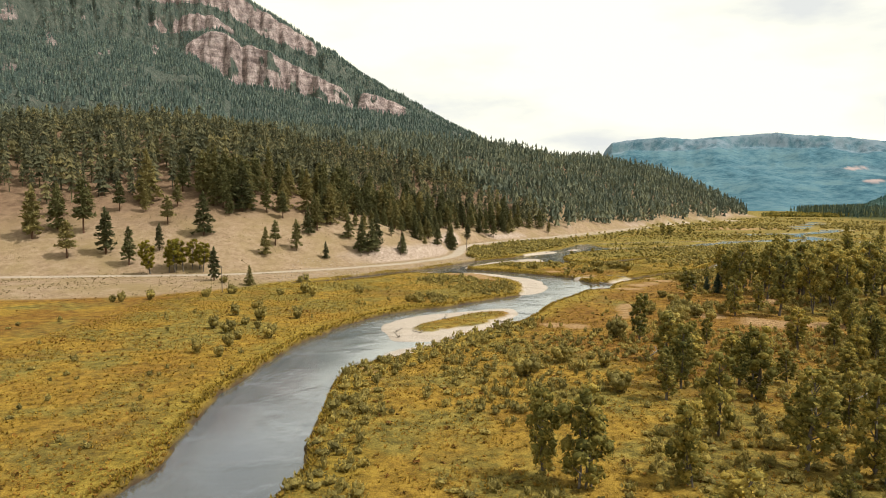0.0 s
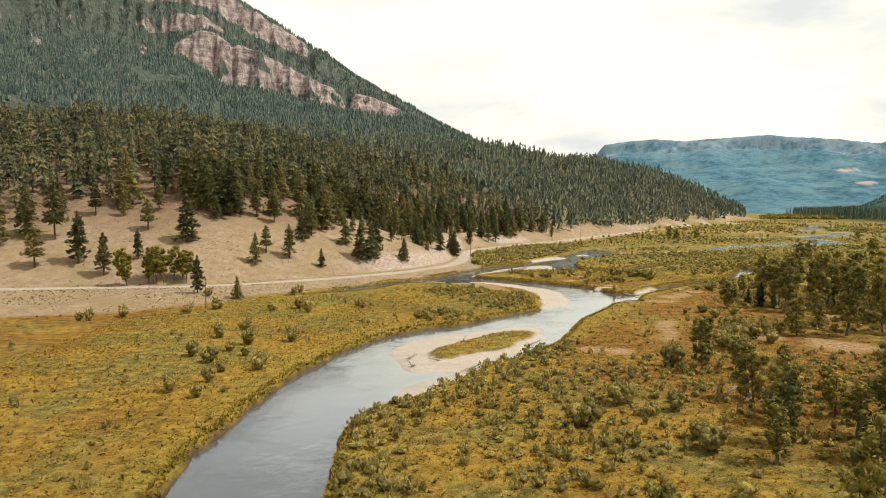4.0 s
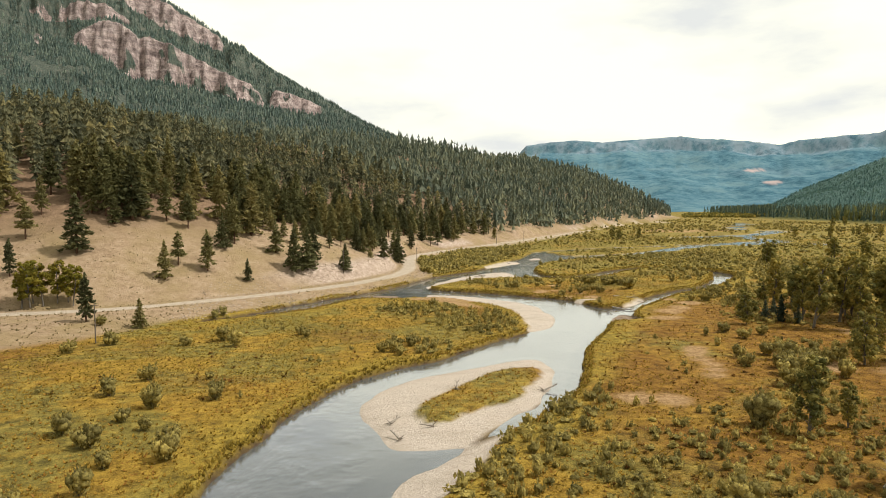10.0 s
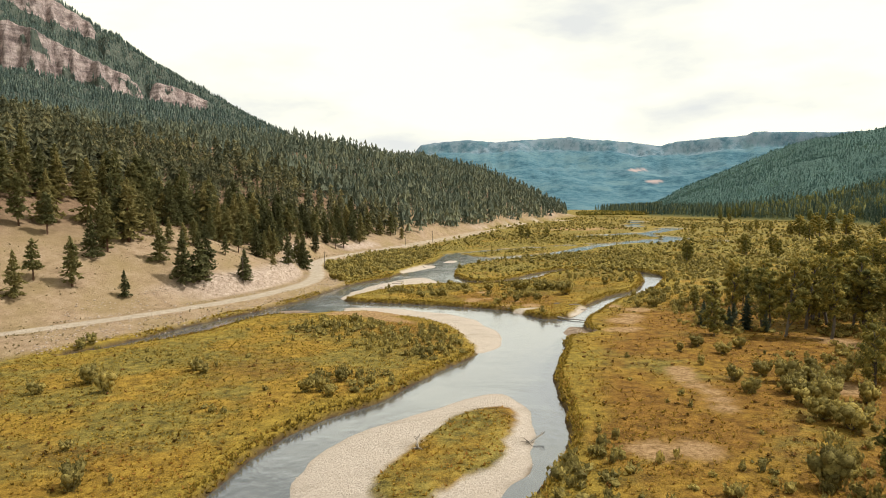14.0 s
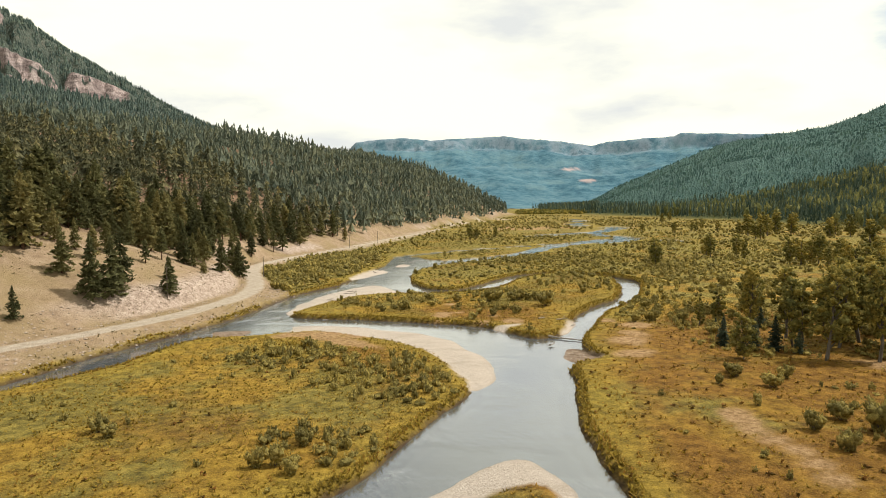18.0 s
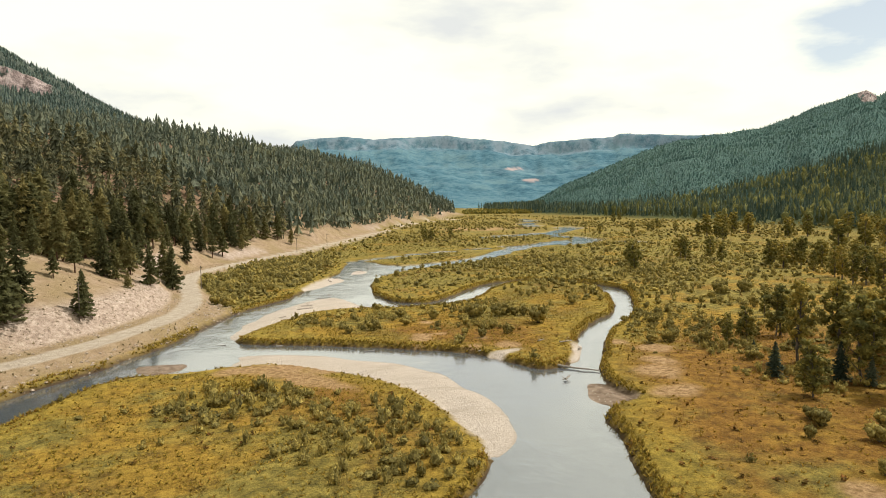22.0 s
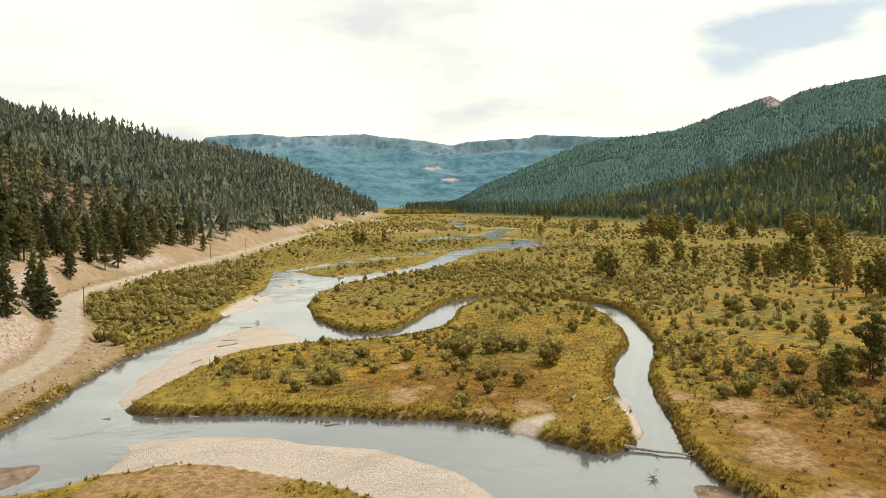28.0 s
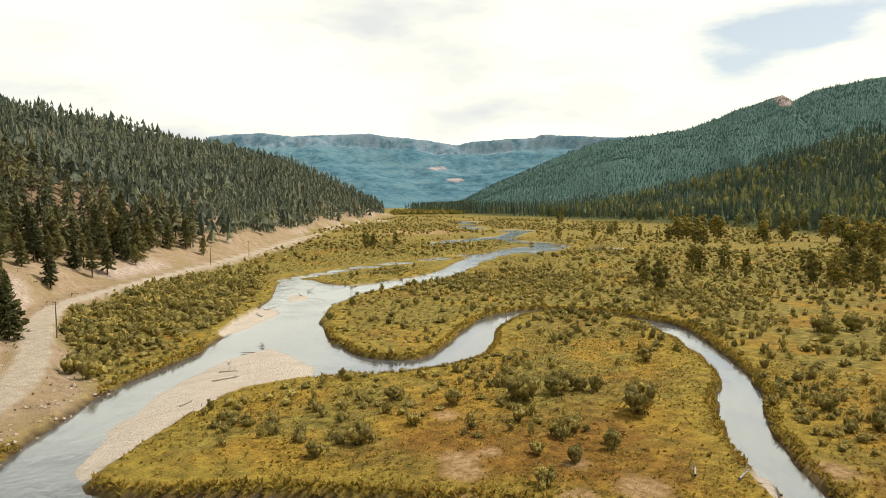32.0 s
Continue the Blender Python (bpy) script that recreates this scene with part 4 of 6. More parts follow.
def lumps(r, centres, radii, flat=0.85, jitter=0.22):
    """Uneven rounded clumps of twigs and leaves: the dense hearts of a crown."""
    g = (1 + 5 ** 0.5) / 2
    v = np.array([(-1, g, 0), (1, g, 0), (-1, -g, 0), (1, -g, 0), (0, -1, g), (0, 1, g), (0, -1, -g), (0, 1, -g), (g, 0, -1), (g, 0, 1), (-g, 0, -1), (-g, 0, 1)]) / (1 + g * g) ** 0.5
    f = np.array([(0, 11, 5), (0, 5, 1), (0, 1, 7), (0, 7, 10), (0, 10, 11), (1, 5, 9), (5, 11, 4), (11, 10, 2), (10, 7, 6), (7, 1, 8),
                  (3, 9, 4), (3, 4, 2), (3, 2, 6), (3, 6, 8), (3, 8, 9), (4, 9, 5), (2, 4, 11), (6, 2, 10), (8, 6, 7), (9, 8, 1)])
    out = []
    for c, q in zip(centres, radii):
        out.append((np.asarray(c) + v * q * r.uniform(1 - jitter, 1 + jitter, (12, 1)) * (1, 1, flat), f))
    return joined(out)


def leaf_cloud(r, centres, radii, count, size, flat=0.75, upright=0.0):
    """Small leaf sprays, each a bent pair of triangles, filling rounded clumps mostly near their outside."""
    centres, radii = np.array(centres, float), np.array(radii, float)
    pick = r.choice(len(centres), count, p=radii ** 2 / (radii ** 2).sum())
    d = r.normal(size=(count, 3))
    d /= np.linalg.norm(d, axis=1)[:, None]
    q = r.random(count) ** 0.35
    c = centres[pick] + d * (radii[pick] * q)[:, None] * (1, 1, flat + 0.25)
    n = d + 0.7 * r.normal(size=(count, 3)) + (0, 0, 0.35)
    n /= np.linalg.norm(n, axis=1)[:, None]
    t = np.cross(n, r.normal(size=(count, 3)))
    t /= np.linalg.norm(t, axis=1)[:, None] + 1e-9
    if upright:
        t = t * 0.6 + (0, 0, upright) + 0.35 * d * (1, 1, 0)
        t /= np.linalg.norm(t, axis=1)[:, None]
    b = np.cross(n, t)
    b /= np.linalg.norm(b, axis=1)[:, None] + 1e-9
    s = (size * r.uniform(0.6, 1.4, count))[:, None]
    v = np.stack([c - t * s, c + b * s * 0.6 - n * s * 0.25, c + t * s, c - b * s * 0.6 - n * s * 0.25], 1).reshape(-1, 3)
    i = np.arange(count)[:, None] * 4
    f = np.concatenate([i + (0, 1, 2), i + (0, 2, 3)], 0)
    return v, f


def broadleaf(r, spread_, leaves, low=0.22, stems=1, size=0.055, clumps=36):
    """Trunk with limbs, and a full rounded crown of leafy clumps on them; one unit is the height."""
    wood, centres, radii, trunks = [], [], [], []
    for s in range(stems):
        off = np.zeros(2) if stems == 1 else r.normal(0, 0.07, 2)
        lean = r.normal(0, 0.04, 2)
        top = 0.88 - 0.18 * (s > 0) * r.random()
        pts = np.array([(off[0] + lean[0] * u + r.normal(0, 0.008), off[1] + lean[1] * u + r.normal(0, 0.008), u * top) for u in np.linspace(0, 1, 6)])
        trunks.append((pts, top))
        wood.append(tube(pts, np.linspace(0.021, 0.004, 6) / stems ** 0.5, 6))
    for k in range(clumps):
        u = (k + r.random()) / clumps
        pts, top = trunks[k % stems]
        z = low + (top + 0.06 - low) * u
        env = spread_ * math.sin(math.pi * (0.14 + 0.74 * u)) ** 0.8 / (1 + 0.18 * (stems - 1))
        a, q = k * 2.4 + r.normal(0, 0.35), r.uniform(0.35, 0.92)
        stem = np.array([np.interp(min(z, top), pts[:, 2], pts[:, n]) for n in range(2)])
        c = np.array((stem[0] + env * q * math.cos(a), stem[1] + env * q * math.sin(a), z))
        centres.append(c)
        radii.append(spread_ * r.uniform(0.27, 0.44) * (0.75 + 0.25 * math.sin(math.pi * u)))
        if k % 2 == 0:
            foot = np.array((stem[0], stem[1], max(0.05, min(z, top) - 0.10 - 0.3 * env * q)))
            wood.append(tube([foot, (foot + c) / 2 + (0, 0, -0.008), c], (0.008, 0.005, 0.002), 3))
    return joined(wood), joined([lumps(r, centres, np.array(radii) * 0.68, 0.85, 0.30), leaf_cloud(r, centres, radii, leaves, size)])


def bush(r, leaves, width=0.62, size=0.10, stems=8):
    """A fan of upright stems from one foot, leafy from near the ground; one unit is the height."""
    wood, centres, radii = [], [], []
    for k in range(stems):
        a, l = 6.283 * (k + r.random()) / stems, width * r.uniform(0.25, 0.85)
        end = np.array((l * math.cos(a), l * math.sin(a), r.uniform(0.62, 0.90)))
        wood.append(tube([(0.03 * math.cos(a), 0.03 * math.sin(a), 0), end * (0.55, 0.55, 0.5), end], (0.018, 0.012, 0.004), 3))
        for u in (0.25, 0.5, 0.75, 0.95):
            centres.append(end * (u ** 0.7, u ** 0.7, u))
            radii.append((0.13 + 0.07 * r.random()) * (1.1 if u < 0.9 else 0.8))
    return joined(wood), joined([lumps(r, centres[1::4] + centres[2::4], np.array(radii[1::4] + radii[2::4]) * 0.8, 1.2, 0.3), leaf_cloud(r, centres, radii, leaves, size, 1.0, 1.2)])


def tuft(r, blades, reach=0.8, wide=0.24):
    vs, fs = [], []
    for k in range(blades):
        a, l = 6.283 * (k + r.random()) / blades, reach * r.uniform(0.4, 1.0)
        c, s = math.cos(a), math.sin(a)
        n = len(vs)
        vs += [(-s * wide + 0.05 * c, c * wide + 0.05 * s, 0), (s * wide + 0.05 * c, -c * wide + 0.05 * s, 0), (c * l, s * l, r.uniform(0.6, 1.0))]
        fs.append((n, n + 1, n + 2))
    return np.array(vs, float), np.array(fs)


def cobble(r):
    v = np.array([(1, 0, 0.1), (0.3, 0.9, 0.05), (-0.8, 0.5, 0.1), (-0.7, -0.6, 0.05), (0.4, -0.9, 0.1), (0.05, 0, 0.62), (0.1, 0.05, -0.4)], float)
    v *= r.uniform(0.75, 1.25, v.shape)
    f = [(k, (k + 1) % 5, 5) for k in range(5)] + [((k + 1) % 5, k, 6) for k in range(5)]
    return v, np.array(f)


def strewn(name, shapes, x, y, z, size, mat, label, category, wide=None, tilt=0.0):
    """Many like plants or stones as one mesh of kind stuff."""
    vs, fs, n = [], [], 0
    kinds = rng.integers(0, len(shapes), len(x))
    wide = size if wide is None else wide
    turn = rng.random(len(x)) * 6.283
    for k, (v, f) in enumerate(shapes):
        at = np.nonzero(kinds == k)[0]
        if not len(at):
            continue
        c, s = np.cos(turn[at])[:, None], np.sin(turn[at])[:, None]
        px = (v[None, :, 0] * c - v[None, :, 1] * s) * wide[at][:, None]
        py = (v[None, :, 0] * s + v[None, :, 1] * c) * wide[at][:, None]
        pz = v[None, :, 2] * size[at][:, None]
        if tilt:
            px = px + pz * rng.normal(0, tilt, len(at))[:, None]
            py = py + pz * rng.normal(0, tilt, len(at))[:, None]
        p = np.stack([px + x[at][:, None], py + y[at][:, None], pz + z[at][:, None]], -1)
        vs.append(p.reshape(-1, 3))
        fs.append((f[None] + (np.arange(len(at)) * len(v))[:, None, None]).reshape(-1, 3) + n)
        n += len(at) * len(v)
    return tagged(new(name, mesh_from(name, np.vstack(vs), np.vstack(fs), mat)), label, category, kind="stuff")


def jittered(x0, x1, y0, y1, step):
    gx_, gy_ = np.meshgrid(np.arange(x0, x1, step), np.arange(y0, y1, step))
    gx_ = gx_.ravel() + rng.uniform(0, step, gx_.size)
    gy_ = gy_.ravel() + rng.uniform(0, step, gy_.size)
    return gx_, gy_


def part(name, mesh, parent, label=""):
    ob = new(name, mesh)
    ob.parent = parent
    if label:
        ob["label"] = label
    return ob


def plant_kind(name, wood, leaves, wood_mat, leaf_mat, wood_name, leaf_name, smooth_leaves=True):
    """The shared meshes of one plant shape."""
    return (name, mesh_from(wood_name, wood[0], wood[1], wood_mat, True), mesh_from(leaf_name, leaves[0], leaves[1], leaf_mat, smooth_leaves), wood_name, leaf_name)


def plant(kind, x, y, z, height, label, category, group="", wide=1.0, turn=0.0):
    name, wood, leaves, wood_name, leaf_name = kind
    ob = tagged(new(name), label, category, group)
    ob.matrix_basis = Matrix.Translation((x, y, z)) @ Matrix.Rotation(turn, 4, "Z") @ Matrix.Diagonal((height * wide, height * wide, height, 1))
    part(wood_name, wood, ob)
    part(leaf_name, leaves, ob)
    return ob


r_ = np.random.default_rng(11)
PINES = [plant_kind("pine_tree", tube([(0, 0, -0.03), (0.004, 0, 0.4), (0, 0.003, 0.97)], (0.019, 0.013, 0.002), 7),
                    joined([skirt_pine(r_, 9, 6, 0.68 * wd, lo, tp), pine_crown(r_, b, n, lo, wd, sz, tp)]), BARK, NEEDLES, "trunk", "crown", False)
         for b, n, lo, wd, sz, tp in ((64, 430, 0.08, 0.24, 0.045, 0.72), (54, 390, 0.16, 0.21, 0.045, 0.58), (68, 450, 0.04, 0.27, 0.045, 0.85), (46, 360, 0.24, 0.22, 0.046, 0.52), (58, 400, 0.12, 0.22, 0.045, 0.64), (64, 430, 0.03, 0.27, 0.046, 0.85))]
SPRUCE_TREES = [plant_kind("spruce_tree", tube([(0, 0, -0.03), (0.004, 0, 0.4), (0, 0.003, 0.97)], (0.020, 0.013, 0.002), 7),
                           joined([skirt_pine(r_, 11, 8, 0.24, 0.02, 0.85), pine_crown(r_, 60, 260, 0.02, 0.28, 0.045, 0.85)]), BARK, DARK_SPRUCE, "trunk", "crown", False) for k in range(2)]
POPLARS = [plant_kind("cottonwood_tree", *broadleaf(r_, sp, n, lo, st, 0.021), GREY_BARK, POPLAR, "trunk", "crown")
           for sp, n, lo, st in ((0.23, 1300, 0.14, 1), (0.27, 1400, 0.10, 2), (0.20, 1150, 0.16, 1), (0.26, 1350, 0.08, 3), (0.19, 1100, 0.12, 1))]
TALL_POPLARS = [plant_kind("cottonwood_tree", *broadleaf(r_, sp, n, lo, st, 0.022), GREY_BARK, POPLAR, "trunk", "crown")
                for sp, n, lo, st in ((0.21, 1300, 0.24, 1), (0.18, 1150, 0.28, 1), (0.24, 1400, 0.22, 2))]
YELLOWS = [plant_kind("cottonwood_tree", *broadleaf(r_, sp, n, lo, st, 0.028), GREY_BARK, YELLOW_LEAF, "trunk", "crown")
           for sp, n, lo, st in ((0.22, 1300, 0.25, 2), (0.20, 1200, 0.2, 1))]
WILLOWS = [plant_kind("willow_bush", *bush(r_, n, w, 0.065), GREY_BARK, WILLOW, "forked_stem", "foliage")
           for n, w in ((340, 0.50), (400, 0.66), (300, 0.40), (360, 0.58))]
MID_PINES = [joined([skirt_pine(r_, ly, 5, wd, lo, tp), pine_crown(r_, 12, 10, lo, wd * 1.15, 0.055, tp), tube([(0, 0, -0.03), (0, 0, 0.5)], (0.016, 0.010), 3)])
             for ly, lo, wd, tp in ((8, 0.14, 0.180, 0.62), (7, 0.26, 0.160, 0.50), (8, 0.08, 0.195, 0.75), (7, 0.20, 0.175, 0.55), (8, 0.17, 0.180, 0.65), (7, 0.12, 0.165, 0.58))]
FAR_PINES = [skirt_pine(r_, 3, 3, w, 0.1, 0.8) for w in (0.15, 0.18, 0.13, 0.16)]
RIDGE_PINES = [skirt_pine(r_, 4, 3, w, 0.1, 0.62) for w in (0.16, 0.19, 0.21, 0.15, 0.17)]
TINY_PINES = [far_pine(r_, 2, 5, w, 0.05) for w in (0.20, 0.24, 0.17)]
BUSH_STUFF = [joined([lumps(r_, [(0.12, 0.02, 0.34), (-0.10, 0.08, 0.38)], (0.25, 0.25), 1.15, 0.35), leaf_cloud(r_, [(0.18, 0, 0.36), (-0.18, 0.12, 0.42), (0, -0.17, 0.36), (0, 0, 0.52)], (0.40, 0.38, 0.40, 0.36), 27, 0.155, 0.95, 1.3)]) for k in range(6)]
FAR_BUSH = [joined([lumps(r_, [(0.0, 0, 0.38)], (0.36,), 1.0, 0.35), leaf_cloud(r_, [(0.12, 0, 0.40), (-0.12, 0.1, 0.44), (0, 0, 0.50)], (0.44, 0.42, 0.42), 10, 0.22, 0.9, 0.9)]) for k in range(6)]
HERBS = [leaf_cloud(r_, [(0, 0, 0.4)], (0.5,), 9, 0.32, 0.6) for k in range(4)]
TUFTS = [tuft(r_, 4) for k in range(5)]
COBBLES = [cobble(r_) for k in range(4)]

# ---- woods ----
UTILITY_POLES = [(-67.6, 205.5, 8.4), (-18.9, 300, 8.2), (12.7, 364.3, 7.4), (77.4, 497.8, 7.5), (105.5, 535.9, 7.5)]
# places of single trees and bushes: x, y, height
PINES_WEST = [(-140.2, 251, 14.4), (-127.7, 255.3, 18.3), (-115.7, 248.1, 14.6), (-109.4, 260, 10.9), (-114.7, 281.6, 12.3), (-97.1, 273.9, 18.2), (-92.5, 293, 10), (-70.3, 267, 11.6), (-60, 276.1, 13.1), (-47.9, 275.4, 7.3), (-63.8, 221.5, 7.1), (-34.7, 287.9, 15.5), (-30.7, 290.9, 14.4), (-41.7, 296.9, 11.6), (-18.6, 311, 6.5), (3.7, 385.1, 14.7), (-56.6, 299, 11), (-76.1, 223.5, 11.7), (-153.2, 292.9, 11.7), (-129.3, 293.7, 11.3), (-71.5, 301.7, 12.2)]
PINES_EAST = [(-68.6, 276, 10.7), (-29.1, 297.1, 14.8), (-58.3, 291.6, 12.2), (-18.2, 301.9, 9.8), (4.6, 374.4, 12.2), (-24.3, 318.4, 7), (-20.7, 353.2, 8), (-7.5, 352.8, 10.9), (-51.2, 309.3, 6.7), (-2.9, 345.1, 12.7), (-8.9, 328.8, 4.8), (46.9, 486.5, 8.7), (29.2, 458.3, 11.5), (15.8, 432.9, 11.3), (-11.4, 340.5, 10.8), (4.6, 366.9, 14.1), (34.6, 465.7, 12.9), (9.2, 440, 10.1), (83.3, 533.3, 9.7), (26.7, 489.3, 12.3)]
PINES_UPPER = [(-55.3, 296.8, 14.6), (-51.4, 307.7, 19.4), (-53.5, 309.5, 16.4), (-49.2, 320.9, 11.9), (-40.8, 314.0, 8.4), (-36.2, 309.4, 9.2), (-33.8, 317.4, 9.6), (-20.3, 327.6, 10.0), (-14.1, 340.1, 12.9), (-46.0, 318.0, 9.7), (-59.9, 314.1, 11.7), (-57.6, 311.3, 12.7), (-51.8, 321.9, 16.2)]
HILL_PINES = PINES_WEST + PINES_EAST + PINES_UPPER
POPLARS_NEAR = [(10.1, 66.6, 9.9), (14.7, 63.8, 11.1), (23.9, 65, 9.4), (33.1, 79.4, 11), (44.3, 93.4, 11.4), (38.4, 69.2, 11.7), (35.7, 99.5, 10.2), (39.2, 133.7, 10.2), (39.3, 118.4, 9.3), (49.8, 81.2, 8.1), (44.3, 67.2, 11.1), (71.8, 164.6, 9.8), (78.1, 118.6, 8.1), (52.2, 132.1, 5.6), (41.5, 111.7, 8.7), (45.8, 135.4, 6.1)]
POPLARS_MID = [(74.2, 203.8, 8.6), (81.8, 173.7, 9.3), (108.3, 233.5, 11.3), (91.2, 232.9, 6.7), (183.5, 361.2, 10.7), (219.6, 365.3, 11.3), (238.2, 368.2, 10.9), (98, 234.1, 7.5), (225.6, 320.7, 10.9), (225.7, 308.2, 8.2), (124.4, 250.7, 6.6), (169.5, 343.7, 12.5), (226.8, 351.8, 9.7), (227.4, 328.2, 11.8), (235.2, 324.1, 11.9), (213.7, 292.1, 11.4)]
POPLARS_TALL = [(83.1, 165.1, 16.1), (94.2, 170.1, 16.1), (100.6, 166.4, 15.1), (111.9, 175.3, 13.9), (88.5, 203.5, 13.9), (97.2, 203.4, 16.1), (90.4, 217.8, 14.8), (86.2, 197.2, 16.5), (93.5, 193, 16.6), (95.9, 214.1, 14.8), (103.5, 210.4, 15.7), (104, 186, 16.5)]
POPLARS_FAR = [(379.6, 497.4, 16.8), (389.8, 488.7, 16.8), (424.6, 498.7, 16.9), (327.6, 365.5, 17.6), (338.5, 357.5, 17.6), (432, 453.9, 13.7), (449.5, 480.8, 13), (369.4, 365.2, 15.1), (390.8, 539.2, 10.9), (394, 572.2, 7.8), (183.1, 564.2, 10.9), (211.2, 578, 8.9), (192.6, 571, 9.3), (224.2, 371.1, 11.6), (243.1, 338.3, 10.4), (250.8, 332.5, 11.4), (245.3, 318, 10.7), (396.9, 390.1, 16.6), (420.5, 588.2, 10.9), (514.2, 753.3, 12.3)]
POPLARS_EDGE = [(208, 285.8, 12.6), (198.2, 275.9, 11.3), (201.1, 273.6, 13.3), (208.1, 274, 12.3), (185.7, 259.1, 12.2), (260.3, 328.4, 10.6), (280, 325.6, 9.2), (233, 318.8, 12.9), (376, 502, 12), (411, 514.4, 18), (418.8, 508.4, 18), (448.3, 518.9, 17), (416, 460, 15), (427, 451.6, 17), (446, 435, 18), (452, 428.9, 17), (432.4, 408.6, 17), (423.3, 394.8, 17), (352.7, 464.6, 12.1), (345.3, 453.3, 11.8), (406, 579.6, 8.9), (575, 814, 11.9), (360, 554, 10), (341, 570.6, 8.8)]
YELLOW_POPLARS = [(-104.8, 240.7, 12.7), (-99.5, 244.4, 11.7), (-96.7, 245.6, 12.7), (-92.8, 245.9, 12.7), (-88.9, 246.1, 11.5)]
SPRUCES = [(79.1, 213.5, 5.7), (87.3, 213.8, 4.8), (82.3, 209.3, 4.9), (100.7, 225, 5.1), (87.1, 223.8, 3.3), (86.4, 203.0, 4.6), (84.5, 206.5, 6.5)]
BUSHES_MEADOW = [(-50.2, 146.5, 3.5), (-45.3, 141.5, 3.4), (-41, 127.7, 3.3), (-41.3, 134.7, 2.3), (-45.3, 122.9, 3.5), (-40.2, 120.2, 2.5), (-35.3, 136.4, 3.6), (-42.6, 156.8, 3.8), (-47.7, 172.4, 3.1), (-34.8, 160.3, 3.4), (-41.6, 203.2, 3.8), (-38.3, 196.7, 4.1), (-68.9, 195.4, 3), (-63.9, 202.6, 2.7), (-83.2, 190.4, 3.3), (-88.4, 184.4, 3.4), (-44.6, 151, 2.2), (-40.6, 147.1, 2.1), (35.7, 137.6, 4.9), (20.7, 115.9, 3.5), (13.4, 106.2, 3.6), (27.4, 112.4, 3.5), (23, 110.5, 2.4), (26.1, 101.7, 2.8), (26.1, 97.9, 3.4), (-7.7, 187.9, 2.9), (-26.4, 206.5, 2.5), (-90.8, 184.3, 2.5), (17.8, 99.1, 1.8), (-9.7, 188.2, 2.5), (-6.5, 184.9, 2.2), (-3.8, 192.4, 2.6), (-24.9, 204.2, 2.2), (-38.1, 172, 1.6)]
BUSHES_EAST = [(97.7, 288.8, 3.3), (84.7, 241, 3.4), (80.4, 241.5, 2.5), (146.6, 282.4, 4), (155.1, 281.7, 4.4), (134.4, 261.4, 3.5), (85.8, 223.5, 3), (90.9, 237.7, 3), (102.5, 249, 2.3), (103, 243.7, 3.3), (139.1, 257.7, 3.4), (149.2, 285, 4.5), (95.4, 256.5, 2.8), (93, 249.2, 3)]
BUSHES_TONGUE = [(51.6, 166.9, 2.8), (53.8, 173.1, 2.9), (56.4, 164.9, 3.2), (52, 150.4, 3.8), (65.1, 197.5, 1.9), (58.6, 193.4, 1.9), (49.9, 293.8, 2.2), (55.5, 287, 2.8), (37.9, 280.8, 3), (31.8, 279.8, 2.1), (46.7, 283, 1.8), (65, 283.2, 4.2), (73.2, 283.9, 3.8), (75.1, 282.5, 2.6), (73.9, 270.3, 4.6), (54.7, 262.5, 2.4), (60.9, 262.9, 2.6), (48.3, 260.3, 2), (13.2, 336.9, 4), (14.7, 331, 3.8), (66.5, 285.2, 3.3), (70.6, 282.5, 3.3), (76.7, 280.6, 3), (58.5, 276.9, 2.6), (59, 270.1, 2.4), (61.4, 269.7, 2.5), (62.6, 264.4, 2), (52.8, 266.7, 1.6)]
BUSHES_ROUND = [(60.5, 174.8, 2.8), (61, 169.8, 4.7), (55.2, 160.8, 3.5), (61.4, 163.4, 3.8), (69.1, 173.6, 2.9), (56.7, 158.7, 4.4), (64.9, 169.6, 2.8), (51.8, 154.3, 3.3), (58, 165.5, 3.4), (66, 166, 3.2), (63, 158, 3.6), (70, 168, 3.4), (70.4, 191.7, 2.6), (63.9, 195.4, 2.6), (64.5, 188.9, 2.4), (55.4, 183, 2), (-44.2, 163.4, 2.4), (-50.8, 164.1, 3.3), (-63.8, 203.1, 3.4), (-48.3, 199, 2.5), (-36.6, 142.5, 2.1), (-72.1, 220.7, 2.6), (-49.9, 235.8, 2.6), (-48.2, 237.5, 2.8)]


def height_at(x, y):
    return land(np.asarray(x, float), np.asarray(y, float))[0]


